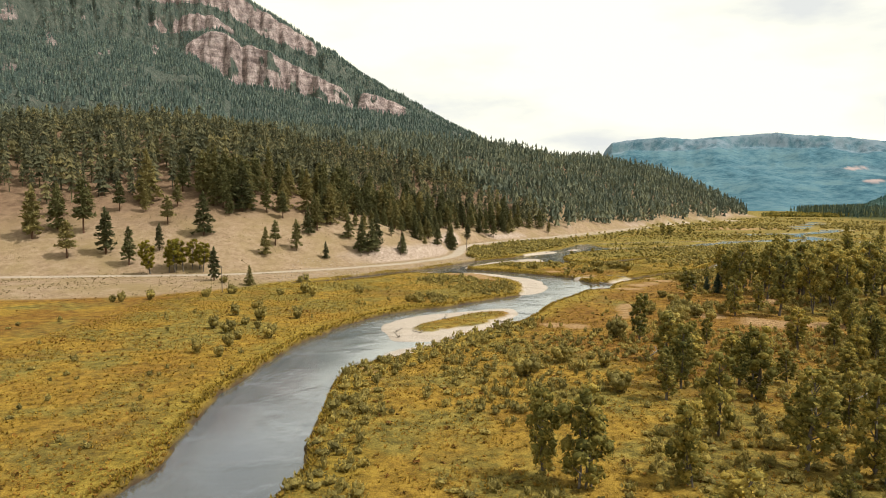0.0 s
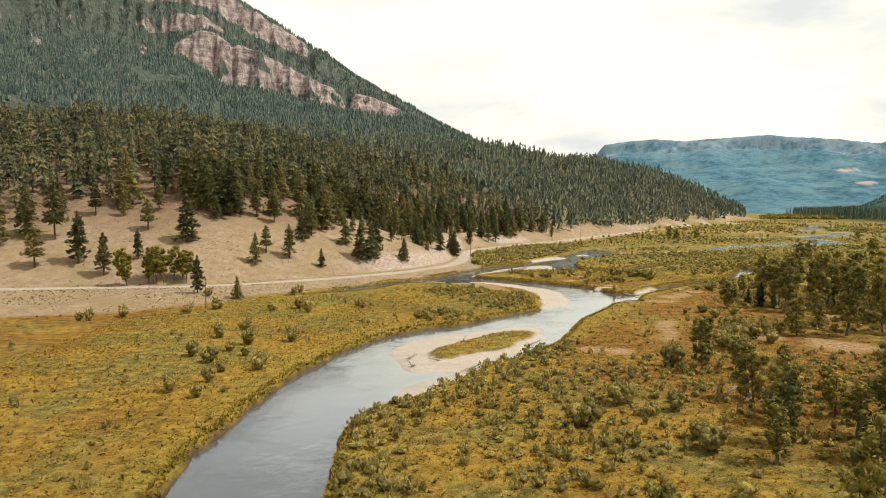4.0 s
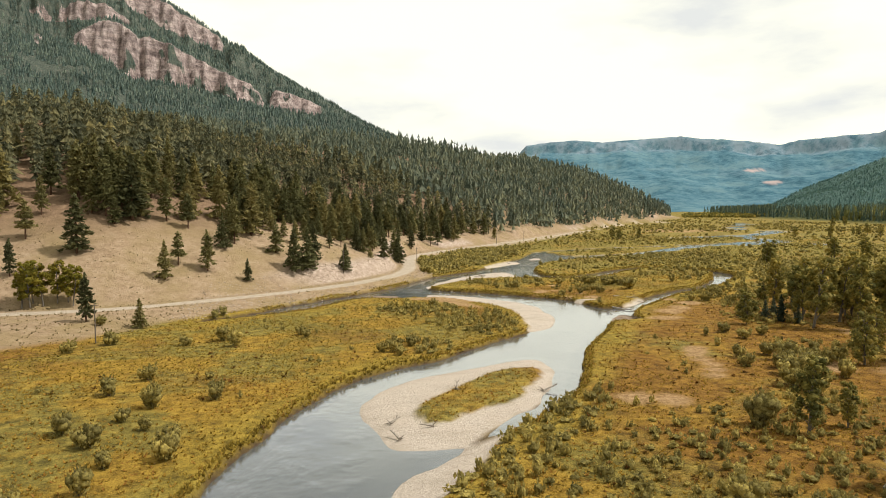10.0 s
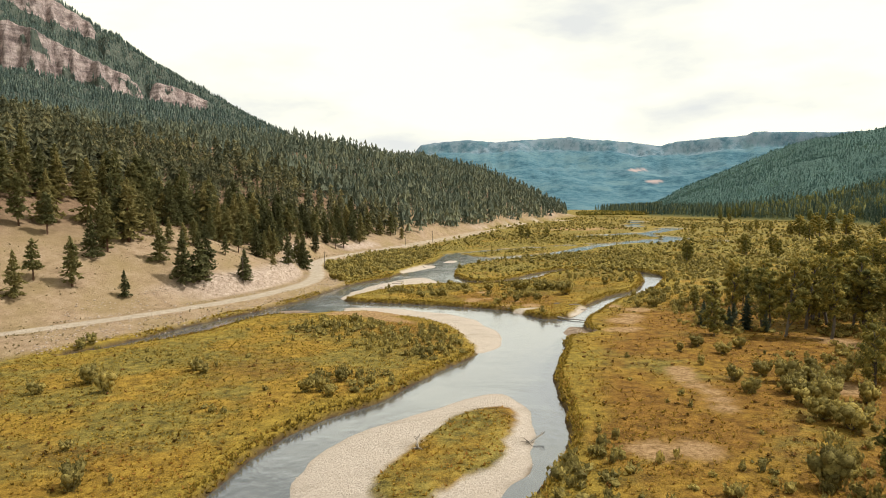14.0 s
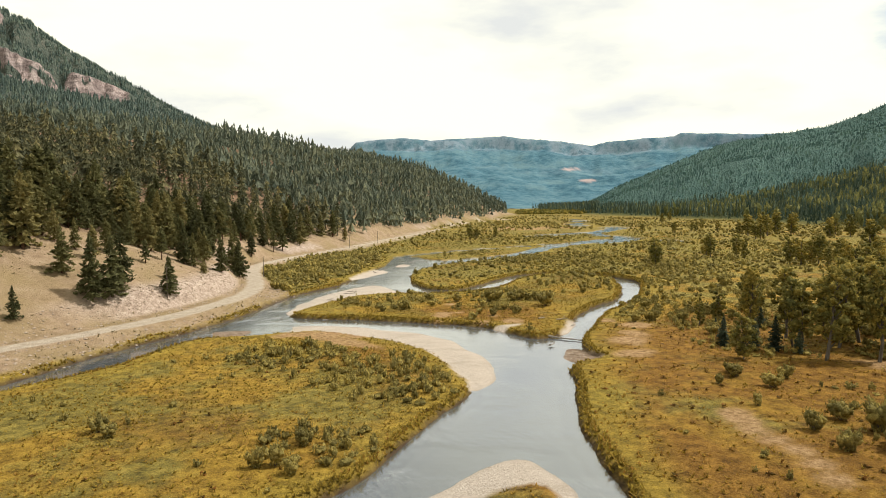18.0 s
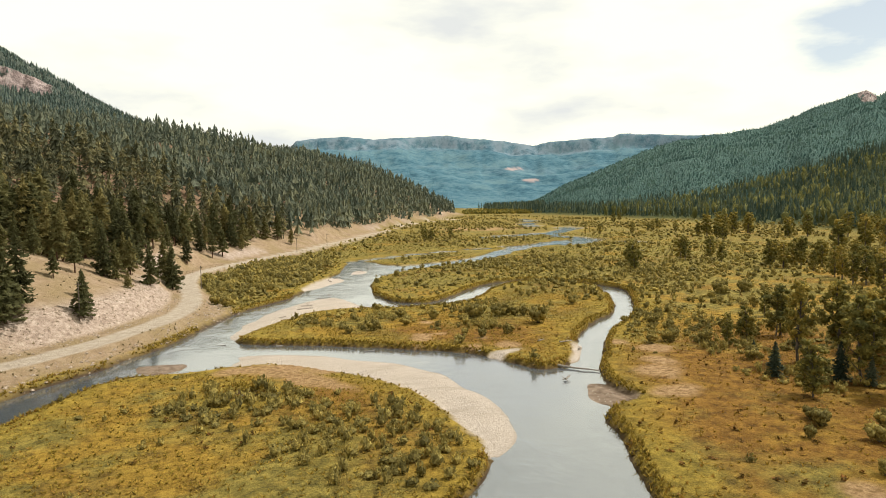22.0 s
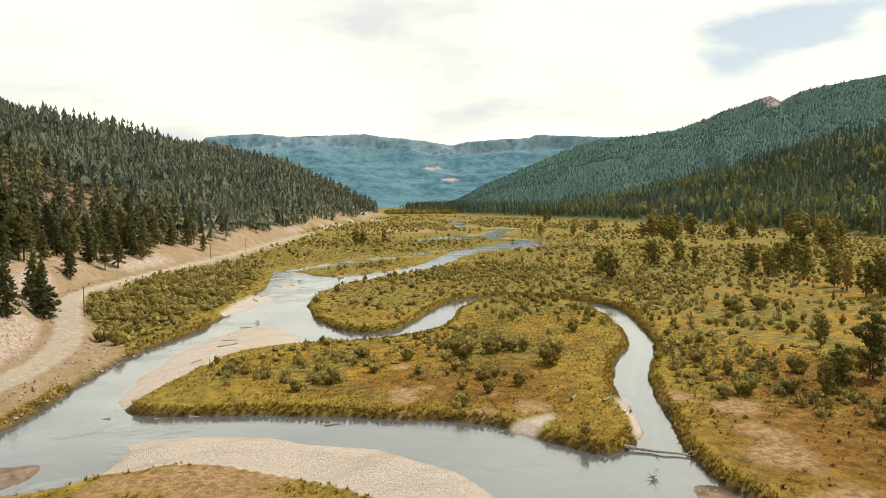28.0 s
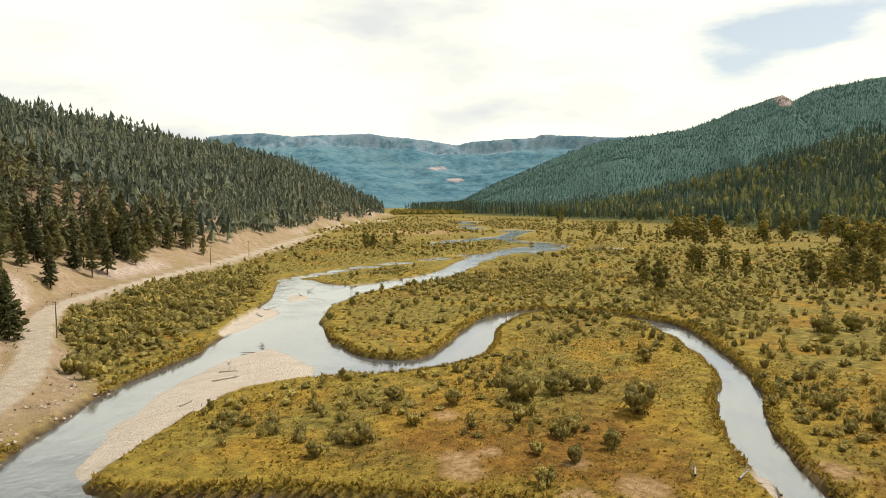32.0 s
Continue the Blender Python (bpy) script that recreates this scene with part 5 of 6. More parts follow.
def hillside_wood():
    x, y = jittered(-560, 580, 200, 1500, 6.6)
    keep = area_distance(x, y, HILL_R) < -5
    x, y = x[keep], y[keep]
    z, _, d = land(x, y)
    hill, n = d["hill"], fbm(x, y, 38, 101, 3)
    far = np.hypot(x, y - 110)
    dense = smooth(38, 62, hill + 34 * (n - 0.5)) * (0.45 + 0.55 * smooth(45, 85, hill + 30 * (n - 0.5)))
    dense = np.where(y > 335, np.maximum(dense, smooth(5, 11, hill + 12 * (n - 0.5)) * 0.9), dense)
    dense = np.where(x < -150, np.maximum(dense, 0.25 * smooth(12, 40, hill)), dense)
    dense = np.where((y < 335) & (x > -150), np.maximum(dense, 0.16 * smooth(14, 26, hill) * smooth(0.45, 0.6, n)), dense)
    for px, py, ph in HILL_PINES:
        dense = np.where(np.hypot(x - px, y - py) < 4.5, 0, dense)
    dense *= np.where(hill > 330, smooth(520, 330, hill), 1.0)
    pick = rng.random(len(x)) < dense * np.where(far > 700, 0.75, 0.95)
    pick &= (d["road"] > 7) & ~((hill > 120) & (x < -420))
    x, y, z, far, hill = x[pick], y[pick], z[pick], far[pick], hill[pick]
    size = rng.uniform(10.0, 23.0, len(x)) * (0.85 + 0.3 * fbm(x, y, 70, 104, 2)) * (1 - 0.28 * smooth(110, 170, hill) * smooth(900, 600, y))
    return x, y, z, size, far, hill


wx, wy, wz, ws, wfar, whill = hillside_wood()
near_key = (whill + 0.35 * np.maximum(0, wy - 330) + 0.4 * np.abs(np.minimum(0, wx + 110)) + np.where((wy > 560) | (wx < -190), 500, 0))
order = np.argsort(near_key)
near = order[:190]
rest = order[190:]

for k, i in enumerate(near):
    s = ws[i]
    plant(PINES[int(rng.integers(0, len(PINES)))], wx[i], wy[i], wz[i], s, "dark green ponderosa pine standing on the tan hillside", "pine tree", "pines on the slope above the road",
          rng.uniform(0.85, 1.2), rng.random() * 6.28)
mid = rest[wfar[rest] < 450]
far_ = rest[wfar[rest] >= 450]
strewn("pine_forest", MID_PINES, wx[mid], wy[mid], wz[mid], ws[mid], NEEDLES_WOOD, "dense dark green pine forest covering the hillside", "forest", ws[mid] * rng.uniform(0.85, 1.2, len(mid)), 0.015)
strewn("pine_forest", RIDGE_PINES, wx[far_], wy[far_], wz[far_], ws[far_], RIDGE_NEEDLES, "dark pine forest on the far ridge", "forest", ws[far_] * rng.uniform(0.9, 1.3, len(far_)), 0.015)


def across_wood():
    x, y = jittered(440, 1300, 150, 1900, 9.2)
    far = -area_distance(x, y, FAR_HILL_R)
    pick = (far > 2) & (far < 480) & (rng.random(len(x)) < 0.9 * smooth(0, 18, far))
    x, y = x[pick], y[pick]
    return x, y, height_at(x, y), rng.uniform(13, 23, len(x))


ax, ay, az, a_s = across_wood()
strewn("spruce_forest", FAR_PINES, ax, ay, az, a_s, SPRUCE, "dark spruce forest with paler aspens across the valley", "forest", a_s * rng.uniform(0.75, 1.2, len(ax)), 0.01)


gx_, gy_ = jittered(450, 1000, 250, 1150, 11.0)
gz_, _, gd_ = land(gx_, gy_)
ok = (gd_["far"] > 10) & (gd_["far"] < 330) & (rng.random(len(gx_)) < 0.6 * smooth(0.53, 0.62, fbm(gx_, gy_, 80, 195, 3)))
strewn("aspen_stand", FAR_BUSH, gx_[ok], gy_[ok], gz_[ok] + 1.0, rng.uniform(15, 21, ok.sum()), ASPEN, "yellow-green aspens among the dark spruces across the valley", "trees", rng.uniform(7, 11, ok.sum()))


def on_relief(ob, count, keep):
    v = np.empty(len(ob.data.vertices) * 3, np.float32)
    ob.data.vertices.foreach_get("co", v)
    v = v.reshape(-1, 3)
    q = np.empty(len(ob.data.polygons) * 4, np.int32)
    ob.data.polygons.foreach_get("vertices", q)
    q = q.reshape(-1, 4)
    c = v[q]
    area = np.linalg.norm(np.cross(c[:, 2, :2] - c[:, 0, :2], c[:, 3, :2] - c[:, 1, :2])[:, None], axis=1)
    rock = np.empty(len(v), np.float32)
    ob.data.attributes["rock"].data.foreach_get("value", rock)
    w = area * keep(c.mean(1)) * np.clip(1 - 1.3 * rock[q].mean(1), 0, 1)
    f = rng.choice(len(q), count, p=w / w.sum())
    a, b = rng.random(count)[:, None], rng.random(count)[:, None]
    p = (c[f, 0] * (1 - a) + c[f, 1] * a) * (1 - b) + (c[f, 3] * (1 - a) + c[f, 2] * a) * b
    return p[:, 0], p[:, 1], p[:, 2]


mx, my, mz = on_relief(mountain, 18000, lambda c: (np.hypot(c[:, 0], c[:, 1]) > 620) & (np.hypot(c[:, 0], c[:, 1]) < 1960) & (np.degrees(np.arctan2(c[:, 0], c[:, 1])) > -42) & (fbm(c[:, 0], c[:, 1], 110, 131, 4) > 0.27))
m_s = rng.uniform(7, 14, len(mx))
strewn("mountain_forest", TINY_PINES, mx, my, mz - 0.5, m_s, BLUE_WOOD, "dark hazy blue-green conifers on the mountain", "forest", m_s * 1.1)
rx_, ry_, rz_ = on_relief(right, 15000, lambda c: (np.degrees(np.arctan2(c[:, 0], c[:, 1])) < 82) & (np.hypot(c[:, 0], c[:, 1]) < 2140) & (fbm(c[:, 0], c[:, 1], 150, 137, 4) > 0.28))
r_s = rng.uniform(4, 8, len(rx_))
strewn("mountain_forest", TINY_PINES, rx_, ry_, rz_ - 0.5, r_s, TEAL_WOOD, "hazy blue-green conifers on the mountain across the valley", "forest", r_s * 1.15)

# ---- ground cover ----
def cover(x0, x1, y0, y1, step):
    x, y = jittered(x0, x1, y0, y1, step)
    z, m, d = land(x, y)
    return x, y, z, m, d


def sedge_green(x, y):
    """Where the meadow is greener: beyond the bend and on the point of the left bank."""
    return np.maximum(smooth(235, 262, y), smooth(150, 200, y) * smooth(34, 20, x)) > 0.25 + 0.5 * fbm(x, y, 14, 191, 2)


x, y, z, m, d = cover(-82, 118, 58, 320, 0.86)
ok = (m["gravel"] < 0.25) & (m["bare"] < 0.45) & (m["dry"] < 0.4) & (z > -0.6) & (rng.random(len(x)) < (0.40 + 0.55 * smooth(0.4, 0.6, fbm(x, y, 6, 141, 3))) * (1 - 0.6 * smooth(30, 40, x) * smooth(245, 230, y) * smooth(135, 150, y)))
for keep, mat, hue in ((ok & ~sedge_green(x, y), SEDGE, "golden"), (ok & sedge_green(x, y), GREEN_SEDGE, "yellow-green")):
    strewn("sedge_tufts", TUFTS, x[keep], y[keep], z[keep] - 0.04, rng.uniform(0.15, 0.48, keep.sum()), mat, hue + " sedge tufts of the meadow", "grass", rng.uniform(0.35, 0.8, keep.sum()))
x, y, z, m, d = cover(-130, 330, 330, 620, 3.0)
ok = (m["gravel"] < 0.25) & (m["dry"] < 0.4) & (z > -0.6)
strewn("sedge_tufts", TUFTS, x[ok], y[ok], z[ok] - 0.04, rng.uniform(0.4, 0.9, ok.sum()), FAR_SEDGE, "yellow-green and olive sedge tufts of the far meadow", "grass", rng.uniform(0.9, 1.8, ok.sum()))
x, y, z, m, d = cover(-190, 40, 165, 440, 1.15)
ok = (m["dry"] > 0.6) & (m["road"] < 0.1) & (d["hill"] < 80) & (rng.random(len(x)) < np.where(d["hill"] < 0, 0.42, 0.12) * (0.2 + 0.8 * smooth(0.40, 0.58, fbm(x, y, 12, 149, 3))))
strewn("dry_brush", TUFTS, x[ok], y[ok], z[ok] - 0.03, rng.uniform(0.2, 0.65, ok.sum()), SAGE, "dry grass tufts and brush on the tan slope", "grass", rng.uniform(0.3, 0.8, ok.sum()))
# taller sedge leaning over the banks
x, y, z, m, d = cover(-40, 140, 60, 350, 0.60)
ok = (d["wet"] > 0.25) & (d["wet"] < 1.7) & (d["bars"] > 0.8) & (m["dry"] < 0.4) & (z > -0.85)
strewn("bank_sedge", TUFTS, x[ok], y[ok], z[ok] - 0.08, rng.uniform(0.35, 0.85, ok.sum()), GREEN_SEDGE, "tall yellow-green sedge overhanging the river banks", "grass", rng.uniform(0.5, 1.0, ok.sum()))
# cobbles on the bars and along the foot of the road bank
x, y, z, m, d = cover(-30, 75, 110, 345, 0.62)
ok = (d["wet"] < 0.4) & (z > WATER - 0.02) & (m["gravel"] > 0.5) & (rng.random(len(x)) < 0.33)
strewn("river_cobbles", COBBLES, x[ok], y[ok], z[ok], rng.uniform(0.04, 0.14, ok.sum()), STONE, "pale rounded river cobbles on the gravel bars", "stones")
x, y, z, m, d = cover(-60, 20, 230, 345, 1.0)
ok = (d["wet"] > -0.6) & (d["bench"] > -2) & (d["hill"] < 8) & (d["road"] > 3.6) & (rng.random(len(x)) < 0.85)
strewn("bank_stones", COBBLES, x[ok], y[ok], z[ok], 0.08 + 0.40 * rng.random(ok.sum()) ** 3, TAN_STONE, "tan broken stones on the bank below the road", "stones")
x, y, z, m, d = cover(-45, 30, 270, 440, 0.95)
ok = (m["pale"] > 0.45) & (rng.random(len(x)) < 0.4)
strewn("slope_rubble", COBBLES, x[ok], y[ok], z[ok], rng.uniform(0.08, 0.32, ok.sum()), TAN_STONE, "pinkish tan rubble on the cut slope above the road", "stones")
# willow scrub
x, y, z, m, d = cover(-95, 190, 60, 470, 2.2)
n = 0.6 * fbm(x, y, 15, 151, 3) + 0.4 * fbm(x, y, 48, 155, 2)
zone = smooth(0.535, 0.575, n) * 0.85 + 0.02
zone = np.maximum(zone, 0.92 * smooth(0.30, 0.46, n) * smooth(165, 125, y) * smooth(-18, -8, x) * smooth(110, 80, x))
north = (area_distance(x, y, np.array([(16, 330), (48, 372), (86, 450), (190, 500), (150, 600), (40, 445), (18, 405), (13, 360)])) < 0)
zone = np.where(north, 0.80, zone)
point = (area_distance(x, y, np.array([(-9.8, 240), (-0.2, 250), (8.7, 249), (14, 232), (24.3, 229), (24.2, 209.5), (16.4, 200.5), (6, 206), (3.7, 214), (-3, 226)])) < 0)
point |= (area_distance(x, y, np.array([(-10.5, 187), (-11, 194), (-4, 199.5), (6.6, 196), (7, 191), (0, 184)])) < 0)
zone = np.where(point, 0.35 + 0.6 * smooth(0.42, 0.50, n), zone)
left = (x < 28) & (y > 195) & (y < 262) | (x < 0) & (y < 200)
zone = np.where(left & ~point, zone * 0.10, zone)
tongue = (area_distance(x, y, TONGUE_R) < 0)
zone = np.where(tongue, zone * 0.5, zone)
zone = np.where((x > 75) & (y > 235) & ~north & ~tongue, np.maximum(zone * 0.85, 0.07), zone)
big = np.where((y < 150) & (x > -20), 1.3, 1.0) * np.where(north, 2.1, np.where(point, 1.6, np.where(tongue | (x > 75), 1.5, 1.0)))
zone = np.where((x > 26) & (x < 75) & (y > 150) & (y < 235), zone * 0.35, zone)
thick = (y < 156) & (x > -20) & (x < 40) & (d["wet"] < 8.5 + 5 * (n - 0.5))
zone = np.where(thick, 0.95, zone)
big = np.where(thick, 1.55, big)
ok = (m["gravel"] < 0.2) & (m["bare"] < 0.3) & (m["dry"] < 0.3) & (z > -0.5) & (d["wet"] > 1.2) & (rng.random(len(x)) < zone)
for keep, shapes, place in ((ok & (y < 300), BUSH_STUFF, "beside the river"), (ok & (y >= 300), FAR_BUSH, "beyond the meander")):
    strewn("willow_scrub", shapes, x[keep], y[keep], z[keep] - 0.05, rng.uniform(0.5, 1.4, keep.sum()) * big[keep], WILLOW, "grey-green willow scrub " + place, "shrubs", rng.uniform(0.75, 1.6, keep.sum()) * big[keep])
x, y, z, m, d = cover(60, 620, 330, 1150, 6.5)
n = fbm(x, y, 60, 157, 3)
ok = (m["gravel"] < 0.2) & (m["dry"] < 0.3) & (d["hill"] < -6) & (d["far"] < 20) & (z > -0.5) & (d["wet"] > 2) & (rng.random(len(x)) < 0.14 + 0.6 * smooth(0.45, 0.6, n))
strewn("willow_scrub", FAR_BUSH, x[ok], y[ok], z[ok] - 0.05, rng.uniform(1.2, 3.2, ok.sum()), WILLOW, "willow thickets over the far valley floor", "shrubs", rng.uniform(1.6, 4.0, ok.sum()))
x, y, z, m, d = cover(105, 470, 150, 420, 4.3)
n = fbm(x, y, 40, 163, 3)
ok = (z > -0.5) & (d["wet"] > 2) & (d["far"] < 10) & (m["gravel"] < 0.2) & (rng.random(len(x)) < (0.20 + 0.60 * smooth(0.42, 0.57, n)) * smooth(215, 262, y + 0.25 * (x - 105)))
strewn("willow_scrub", FAR_BUSH, x[ok], y[ok], z[ok] - 0.05, rng.uniform(0.9, 2.6, ok.sum()), WILLOW, "rounded grey-green willow thickets on the eastern valley floor", "shrubs", rng.uniform(1.1, 3.0, ok.sum()))

gx_, gy_ = jittered(600, 880, 1200, 1480, 8.0)
ok = (area_distance(gx_, gy_, np.array([(600, 1280), (700, 1460), (860, 1330), (720, 1230)])) < 0) & (rng.random(len(gx_)) < 0.6)
gx_, gy_ = gx_[ok], gy_[ok]
strewn("far_cottonwoods", BUSH_STUFF, gx_, gy_, height_at(gx_, gy_), rng.uniform(6, 11, len(gx_)), POPLAR, "olive band of cottonwoods across the valley mouth", "trees", rng.uniform(6, 11, len(gx_)))
# low dark herbs speckling the meadow
x, y, z, m, d = cover(-110, 170, 55, 400, 2.6)
ok = (m["gravel"] < 0.1) & (m["bare"] < 0.45) & (m["dry"] < 0.4) & (z > -0.5) & (rng.random(len(x)) < np.where((x > 20) & (y < 240), 0.28, 0.02 + 0.25 * smooth(0.52, 0.62, fbm(x, y, 22, 181, 3))))
strewn("meadow_herbs", HERBS, x[ok], y[ok], z[ok] - 0.03, rng.uniform(0.25, 0.7, ok.sum()), HERB, "low dark olive and brown herbs in the meadow", "herbs", rng.uniform(0.4, 1.0, ok.sum()))

# ---- single trees and bushes ----
def one(kinds, places, label, category, group, wide=1.0, mix=0.15):
    zs = height_at([p[0] for p in places], [p[1] for p in places])
    for (px, py, ph), pz in zip(places, zs):
        plant(kinds[int(rng.integers(0, len(kinds)))], px, py, pz - 0.05, ph, label, category, group, wide * rng.uniform(1 - mix, 1 + mix), rng.random() * 6.28)


one(PINES, HILL_PINES, "dark green ponderosa pine standing on the tan slope beside the road", "pine tree", "pines on the slope above the road", 1.05)
one(POPLARS, POPLARS_NEAR, "olive-gold cottonwood standing among willow scrub", "cottonwood tree", "cottonwoods on the valley floor", 1.0)
one(TALL_POPLARS, POPLARS_TALL, "tall olive cottonwood with a bare lower trunk", "cottonwood tree", "cottonwoods on the valley floor", 1.0)
one(POPLARS, POPLARS_MID, "olive-green cottonwood in the riverside grove", "cottonwood tree", "cottonwoods on the valley floor", 1.0)
one(POPLARS, POPLARS_FAR, "rounded olive cottonwood near the far wood's edge", "cottonwood tree", "cottonwoods on the valley floor", 1.15)
one(POPLARS, POPLARS_EDGE, "rounded olive cottonwood standing on the open flat", "cottonwood tree", "cottonwoods on the valley floor", 1.2)
one(YELLOWS, YELLOW_POPLARS, "yellow-green cottonwood beside the dirt road", "cottonwood tree", "yellow cottonwoods by the road", 1.1)
one(SPRUCE_TREES, SPRUCES, "small dark spruce in the rust-brown meadow", "spruce tree", "small spruces in the meadow", 1.2)
one(WILLOWS, BUSHES_MEADOW, "grey-green willow bush in the golden meadow", "bush", "willow bushes", 1.05)
one(WILLOWS, BUSHES_ROUND, "rounded grey-green willow bush beside the rust-brown meadow", "bush", "willow bushes", 1.15)
one(WILLOWS, BUSHES_EAST, "grey-green willow bush on the rust and olive flat", "bush", "willow bushes", 1.1)
one(WILLOWS, BUSHES_TONGUE, "dark grey-green willow bush on the grassy tongue between channels", "bush", "willow bushes", 1.1)
# trees standing farther into the flat, among the scrub
gx_, gy_ = jittered(8, 80, 52, 135, 8.0)
ok = (area_distance(gx_, gy_, np.array([(12, 52), (60, 55), (80, 130), (52, 128), (30, 98)])) < 0) & (rng.random(len(gx_)) < 0.48)
grove = [(float(a), float(b), float(h)) for a, b, h in zip(gx_[ok], gy_[ok], rng.uniform(4.5, 9, ok.sum()))]
one(POPLARS, grove, "young olive-gold cottonwood among willow scrub", "cottonwood tree", "cottonwoods on the valley floor", 1.25)
gx_, gy_ = jittered(52, 130, 40, 165, 8.5)
ok = (area_distance(gx_, gy_, np.array([(46, 60), (62, 95), (70, 130), (90, 160), (140, 170), (140, 40), (50, 40)])) < 0) & (gx_ < 0.64 * gy_ + 8) & (rng.random(len(gx_)) < 0.50)
grove = [(float(a), float(b), float(h)) for a, b, h in zip(gx_[ok], gy_[ok], rng.uniform(7, 12, ok.sum()))]
one(POPLARS, grove, "olive-gold cottonwood standing among willow scrub", "cottonwood tree", "cottonwoods on the valley floor", 1.0)

gx_, gy_ = jittered(90, 156, 158, 256, 7.6)
ok = (area_distance(gx_, gy_, np.array([(101, 172), (118, 172), (150, 200), (150, 222), (120, 222), (104, 215), (102, 195)])) < 0) & (rng.random(len(gx_)) < 0.8)
grove = [(float(a), float(b), float(h)) for a, b, h in zip(gx_[ok], gy_[ok], rng.uniform(12, 17, ok.sum()))]
one(TALL_POPLARS, grove, "tall olive cottonwood with a bare lower trunk", "cottonwood tree", "cottonwoods on the valley floor", 1.1)

# ---- driftwood, poles ----
def driftwood(x, y, z, length, girth, turn, tilt, label, stubs=3, roots=False):
    r = np.random.default_rng(int(abs(x * 31 + y * 17)))
    ob = tagged(new("driftwood_log"), label, "log", "driftwood")
    ob.matrix_basis = Matrix.Translation((x, y, z)) @ Matrix.Rotation(radians(turn), 4, "Z") @ Matrix.Rotation(radians(-tilt), 4, "Y")
    pts = [(u * length, r.normal(0, 0.05) * length * 0.2, r.normal(0, 0.02) * length * 0.2) for u in np.linspace(0, 1, 6)]
    part("trunk", mesh_from("trunk", *tube(pts, np.linspace(girth, girth * 0.45, 6), 7), DEADWOOD, True), ob)
    for k in range(stubs):
        u = r.uniform(0.35, 0.95)
        a, l = r.random() * 3.14, length * r.uniform(0.12, 0.3)
        b0 = np.array((u * length, 0, 0))
        b1 = b0 + (l * 0.6, l * math.cos(a), l * math.sin(a))
        part("branch", mesh_from("branch", *tube([b0, (b0 + b1) / 2 + r.normal(0, 0.03, 3), b1], (girth * 0.35, girth * 0.25, girth * 0.08), 5), DEADWOOD, True), ob)
    if roots:
        for k in range(6):
            a = k * 1.05 + r.normal(0, 0.2)
            b1 = np.array((-r.uniform(0.1, 0.5), 0.9 * math.cos(a) * r.uniform(0.6, 1.1), max(-0.1, 0.9 * math.sin(a) * r.uniform(0.6, 1.1))))
            part("root", mesh_from("root", *tube([(0.1, 0, 0), b1 * 0.5 + (0.05, 0, 0), b1], (girth * 0.6, girth * 0.35, girth * 0.1), 5), DEADWOOD, True), ob)
    return ob


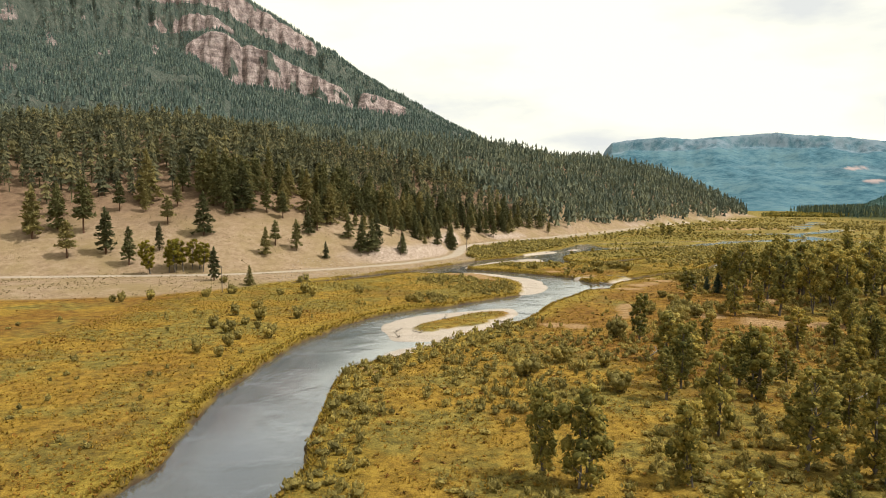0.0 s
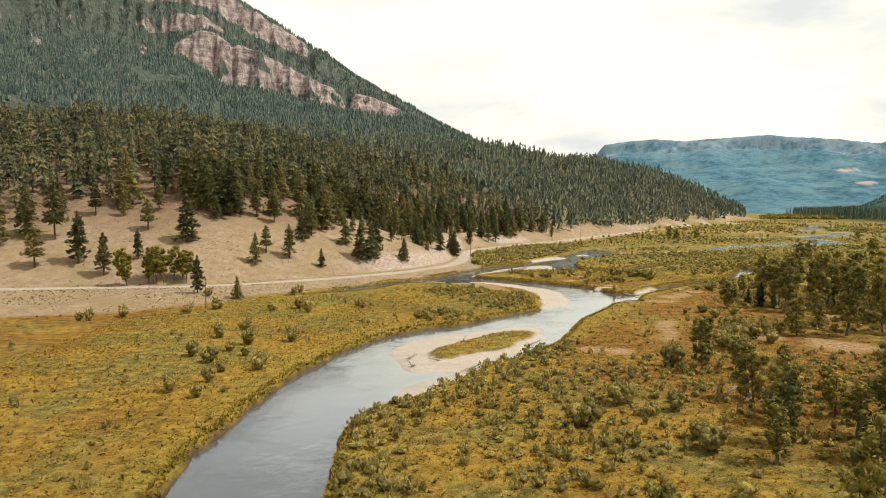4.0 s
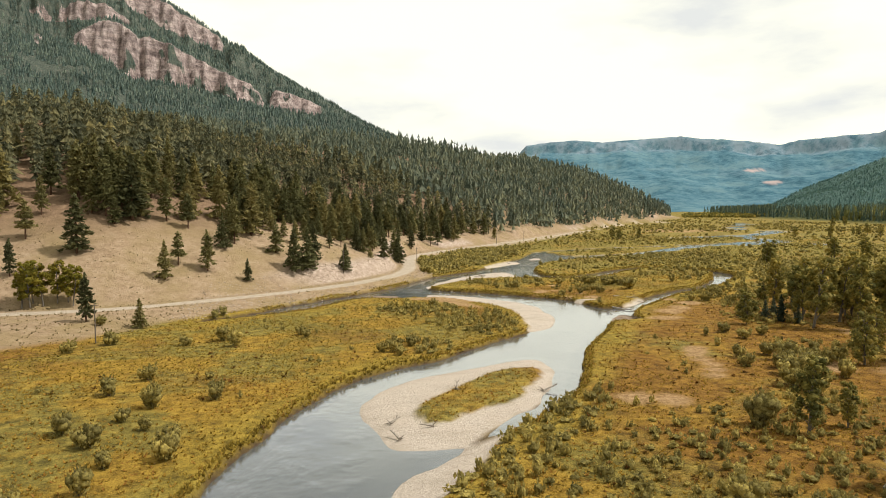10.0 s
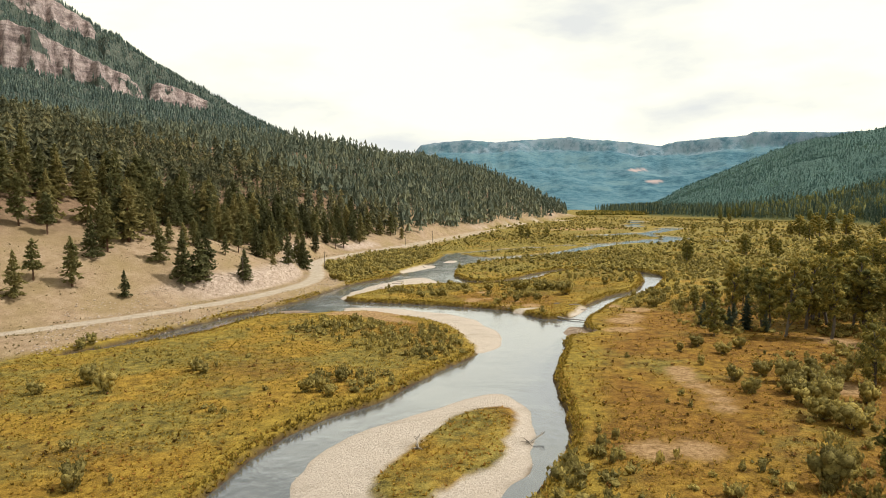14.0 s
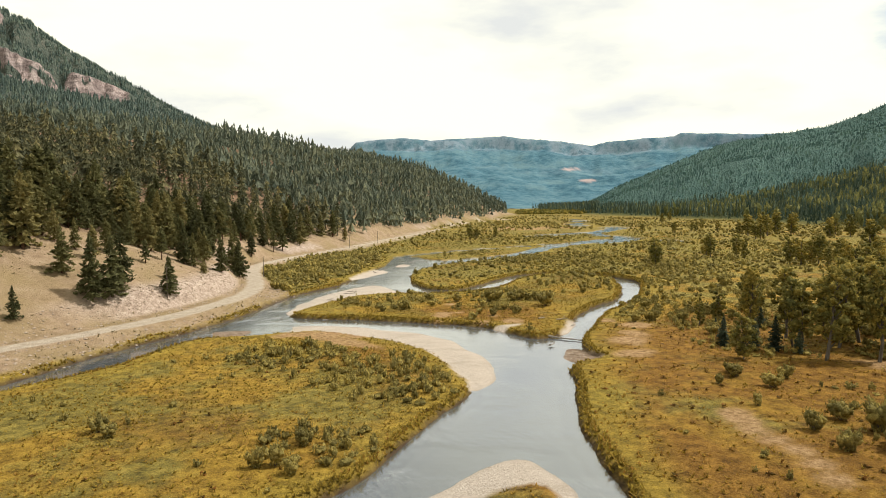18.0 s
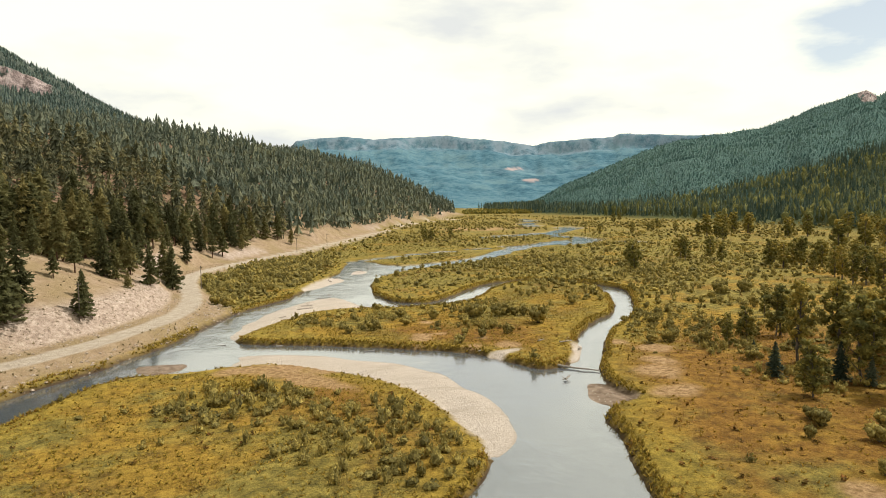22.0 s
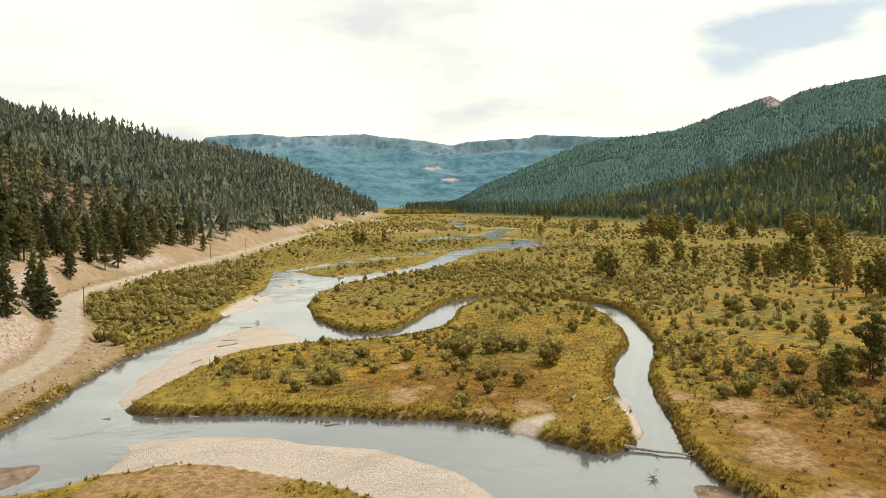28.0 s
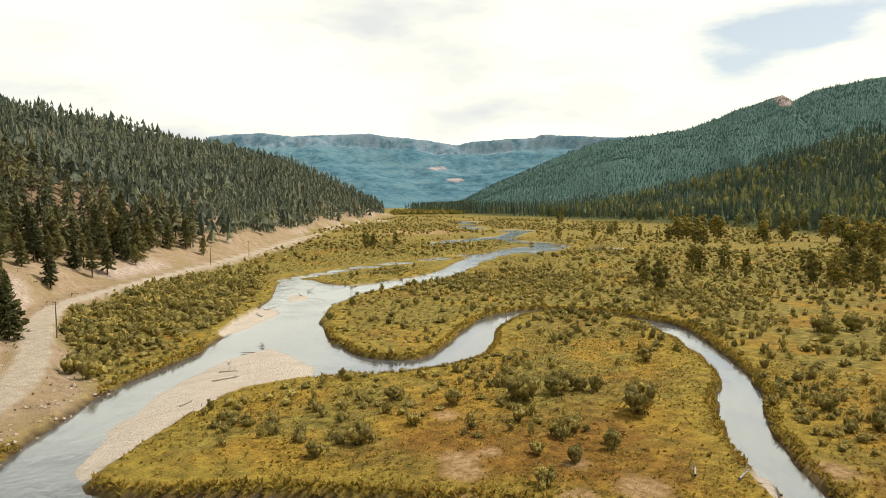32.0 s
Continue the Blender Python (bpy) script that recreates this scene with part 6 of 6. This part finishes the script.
W0 = WATER
driftwood(55.6, 238.0, W0 + 0.35, 7.4, 0.22, -55, -1, "long bleached log lying across the side channel", 2)
driftwood(30.2, 265.8, W0 + 0.06, 2.2, 0.13, -8, 2, "pale drift log caught in the river", 2)
for lx, ly, lt, ll in ((-10.2, 147, 40, 1.8), (-9.3, 141, 120, 2.2), (-4.8, 145.3, 200, 2.0), (14.0, 160, 20, 2.6), (0.5, 160.5, 75, 2.2)):
    driftwood(lx, ly, float(height_at([lx], [ly])[0]) + 0.2, ll, 0.16, lt, 14, "grey snag with splayed roots stranded on the gravel bar", 3, True)
for lx, ly, lt, ll in ((31.5, 320.5, 8, 4.4), (34, 326, -20, 3.0), (24, 309.5, 35, 2.4), (44, 338, 150, 2.6), (37, 331, 60, 1.8)):
    driftwood(lx, ly, float(height_at([lx], [ly])[0]) + 0.12, ll, 0.13, lt, 0, "thin weathered drift log lying on the pale gravel", 2)
for lx, ly, lt, ll in ((47.0, 342.5, 70, 1.7), (62, 385, 10, 3.0), (58, 376, 100, 2.4), (86, 414, 30, 3.2), (80, 405, 80, 2.5), (51.5, 230.5, 20, 1.5)):
    driftwood(lx, ly, W0 + 0.25, ll, 0.18, lt, 10, "dark tangled snag standing in shallow water", 4, True)
for lx, ly, lt, ll in ((7.5, 285.2, 150, 3.5), (12.5, 281.8, -20, 4.5), (16.5, 279.8, -25, 3.8), (48.5, 253.2, 10, 3.0), (64.5, 249.5, 20, 4.2), (61.5, 252.5, 35, 3.4), (66.5, 246.3, 40, 2.6)):
    driftwood(lx, ly, float(height_at([lx], [ly])[0]) + 0.35, ll, 0.15, lt, -6, "bleached branch on the eroded river bank", 3)
for lx, ly, lt, ll in ((36, 118, 40, 5.0), (60, 78, 150, 5.0), (56, 92, 20, 6.0)):
    driftwood(lx, ly, float(height_at([lx], [ly])[0]) + 0.25, ll, 0.14, lt, 12, "dead grey branch fallen among the scrub", 4)


def utility_pole(x, y, height):
    z = float(height_at([x], [y])[0])
    ob = tagged(new("utility_pole"), "weathered wooden utility pole beside the dirt road", "utility pole", "poles along the road")
    ob.matrix_basis = Matrix.Translation((x, y, z - 0.2))
    part("pole", mesh_from("pole", *tube([(0, 0, 0), (0.02, 0, height * 0.5), (0, 0.02, height)], (0.14, 0.12, 0.09), 8), POLE_WOOD, True), ob)
    arm = part("crossarm", mesh_from("crossarm", *tube([(-0.55, 0.12, height - 0.45), (0.55, 0.12, height - 0.45)], (0.06, 0.06), 6), POLE_WOOD, True), ob)
    for s in (-0.5, 0.5):
        part("insulator", mesh_from("insulator", *tube([(s, 0.12, height - 0.40), (s, 0.12, height - 0.30), (s, 0.12, height - 0.22)], (0.03, 0.05, 0.02), 6), STONE, True), arm)
    return ob


for ux, uy, uh in UTILITY_POLES:
    utility_pole(ux, uy, uh)
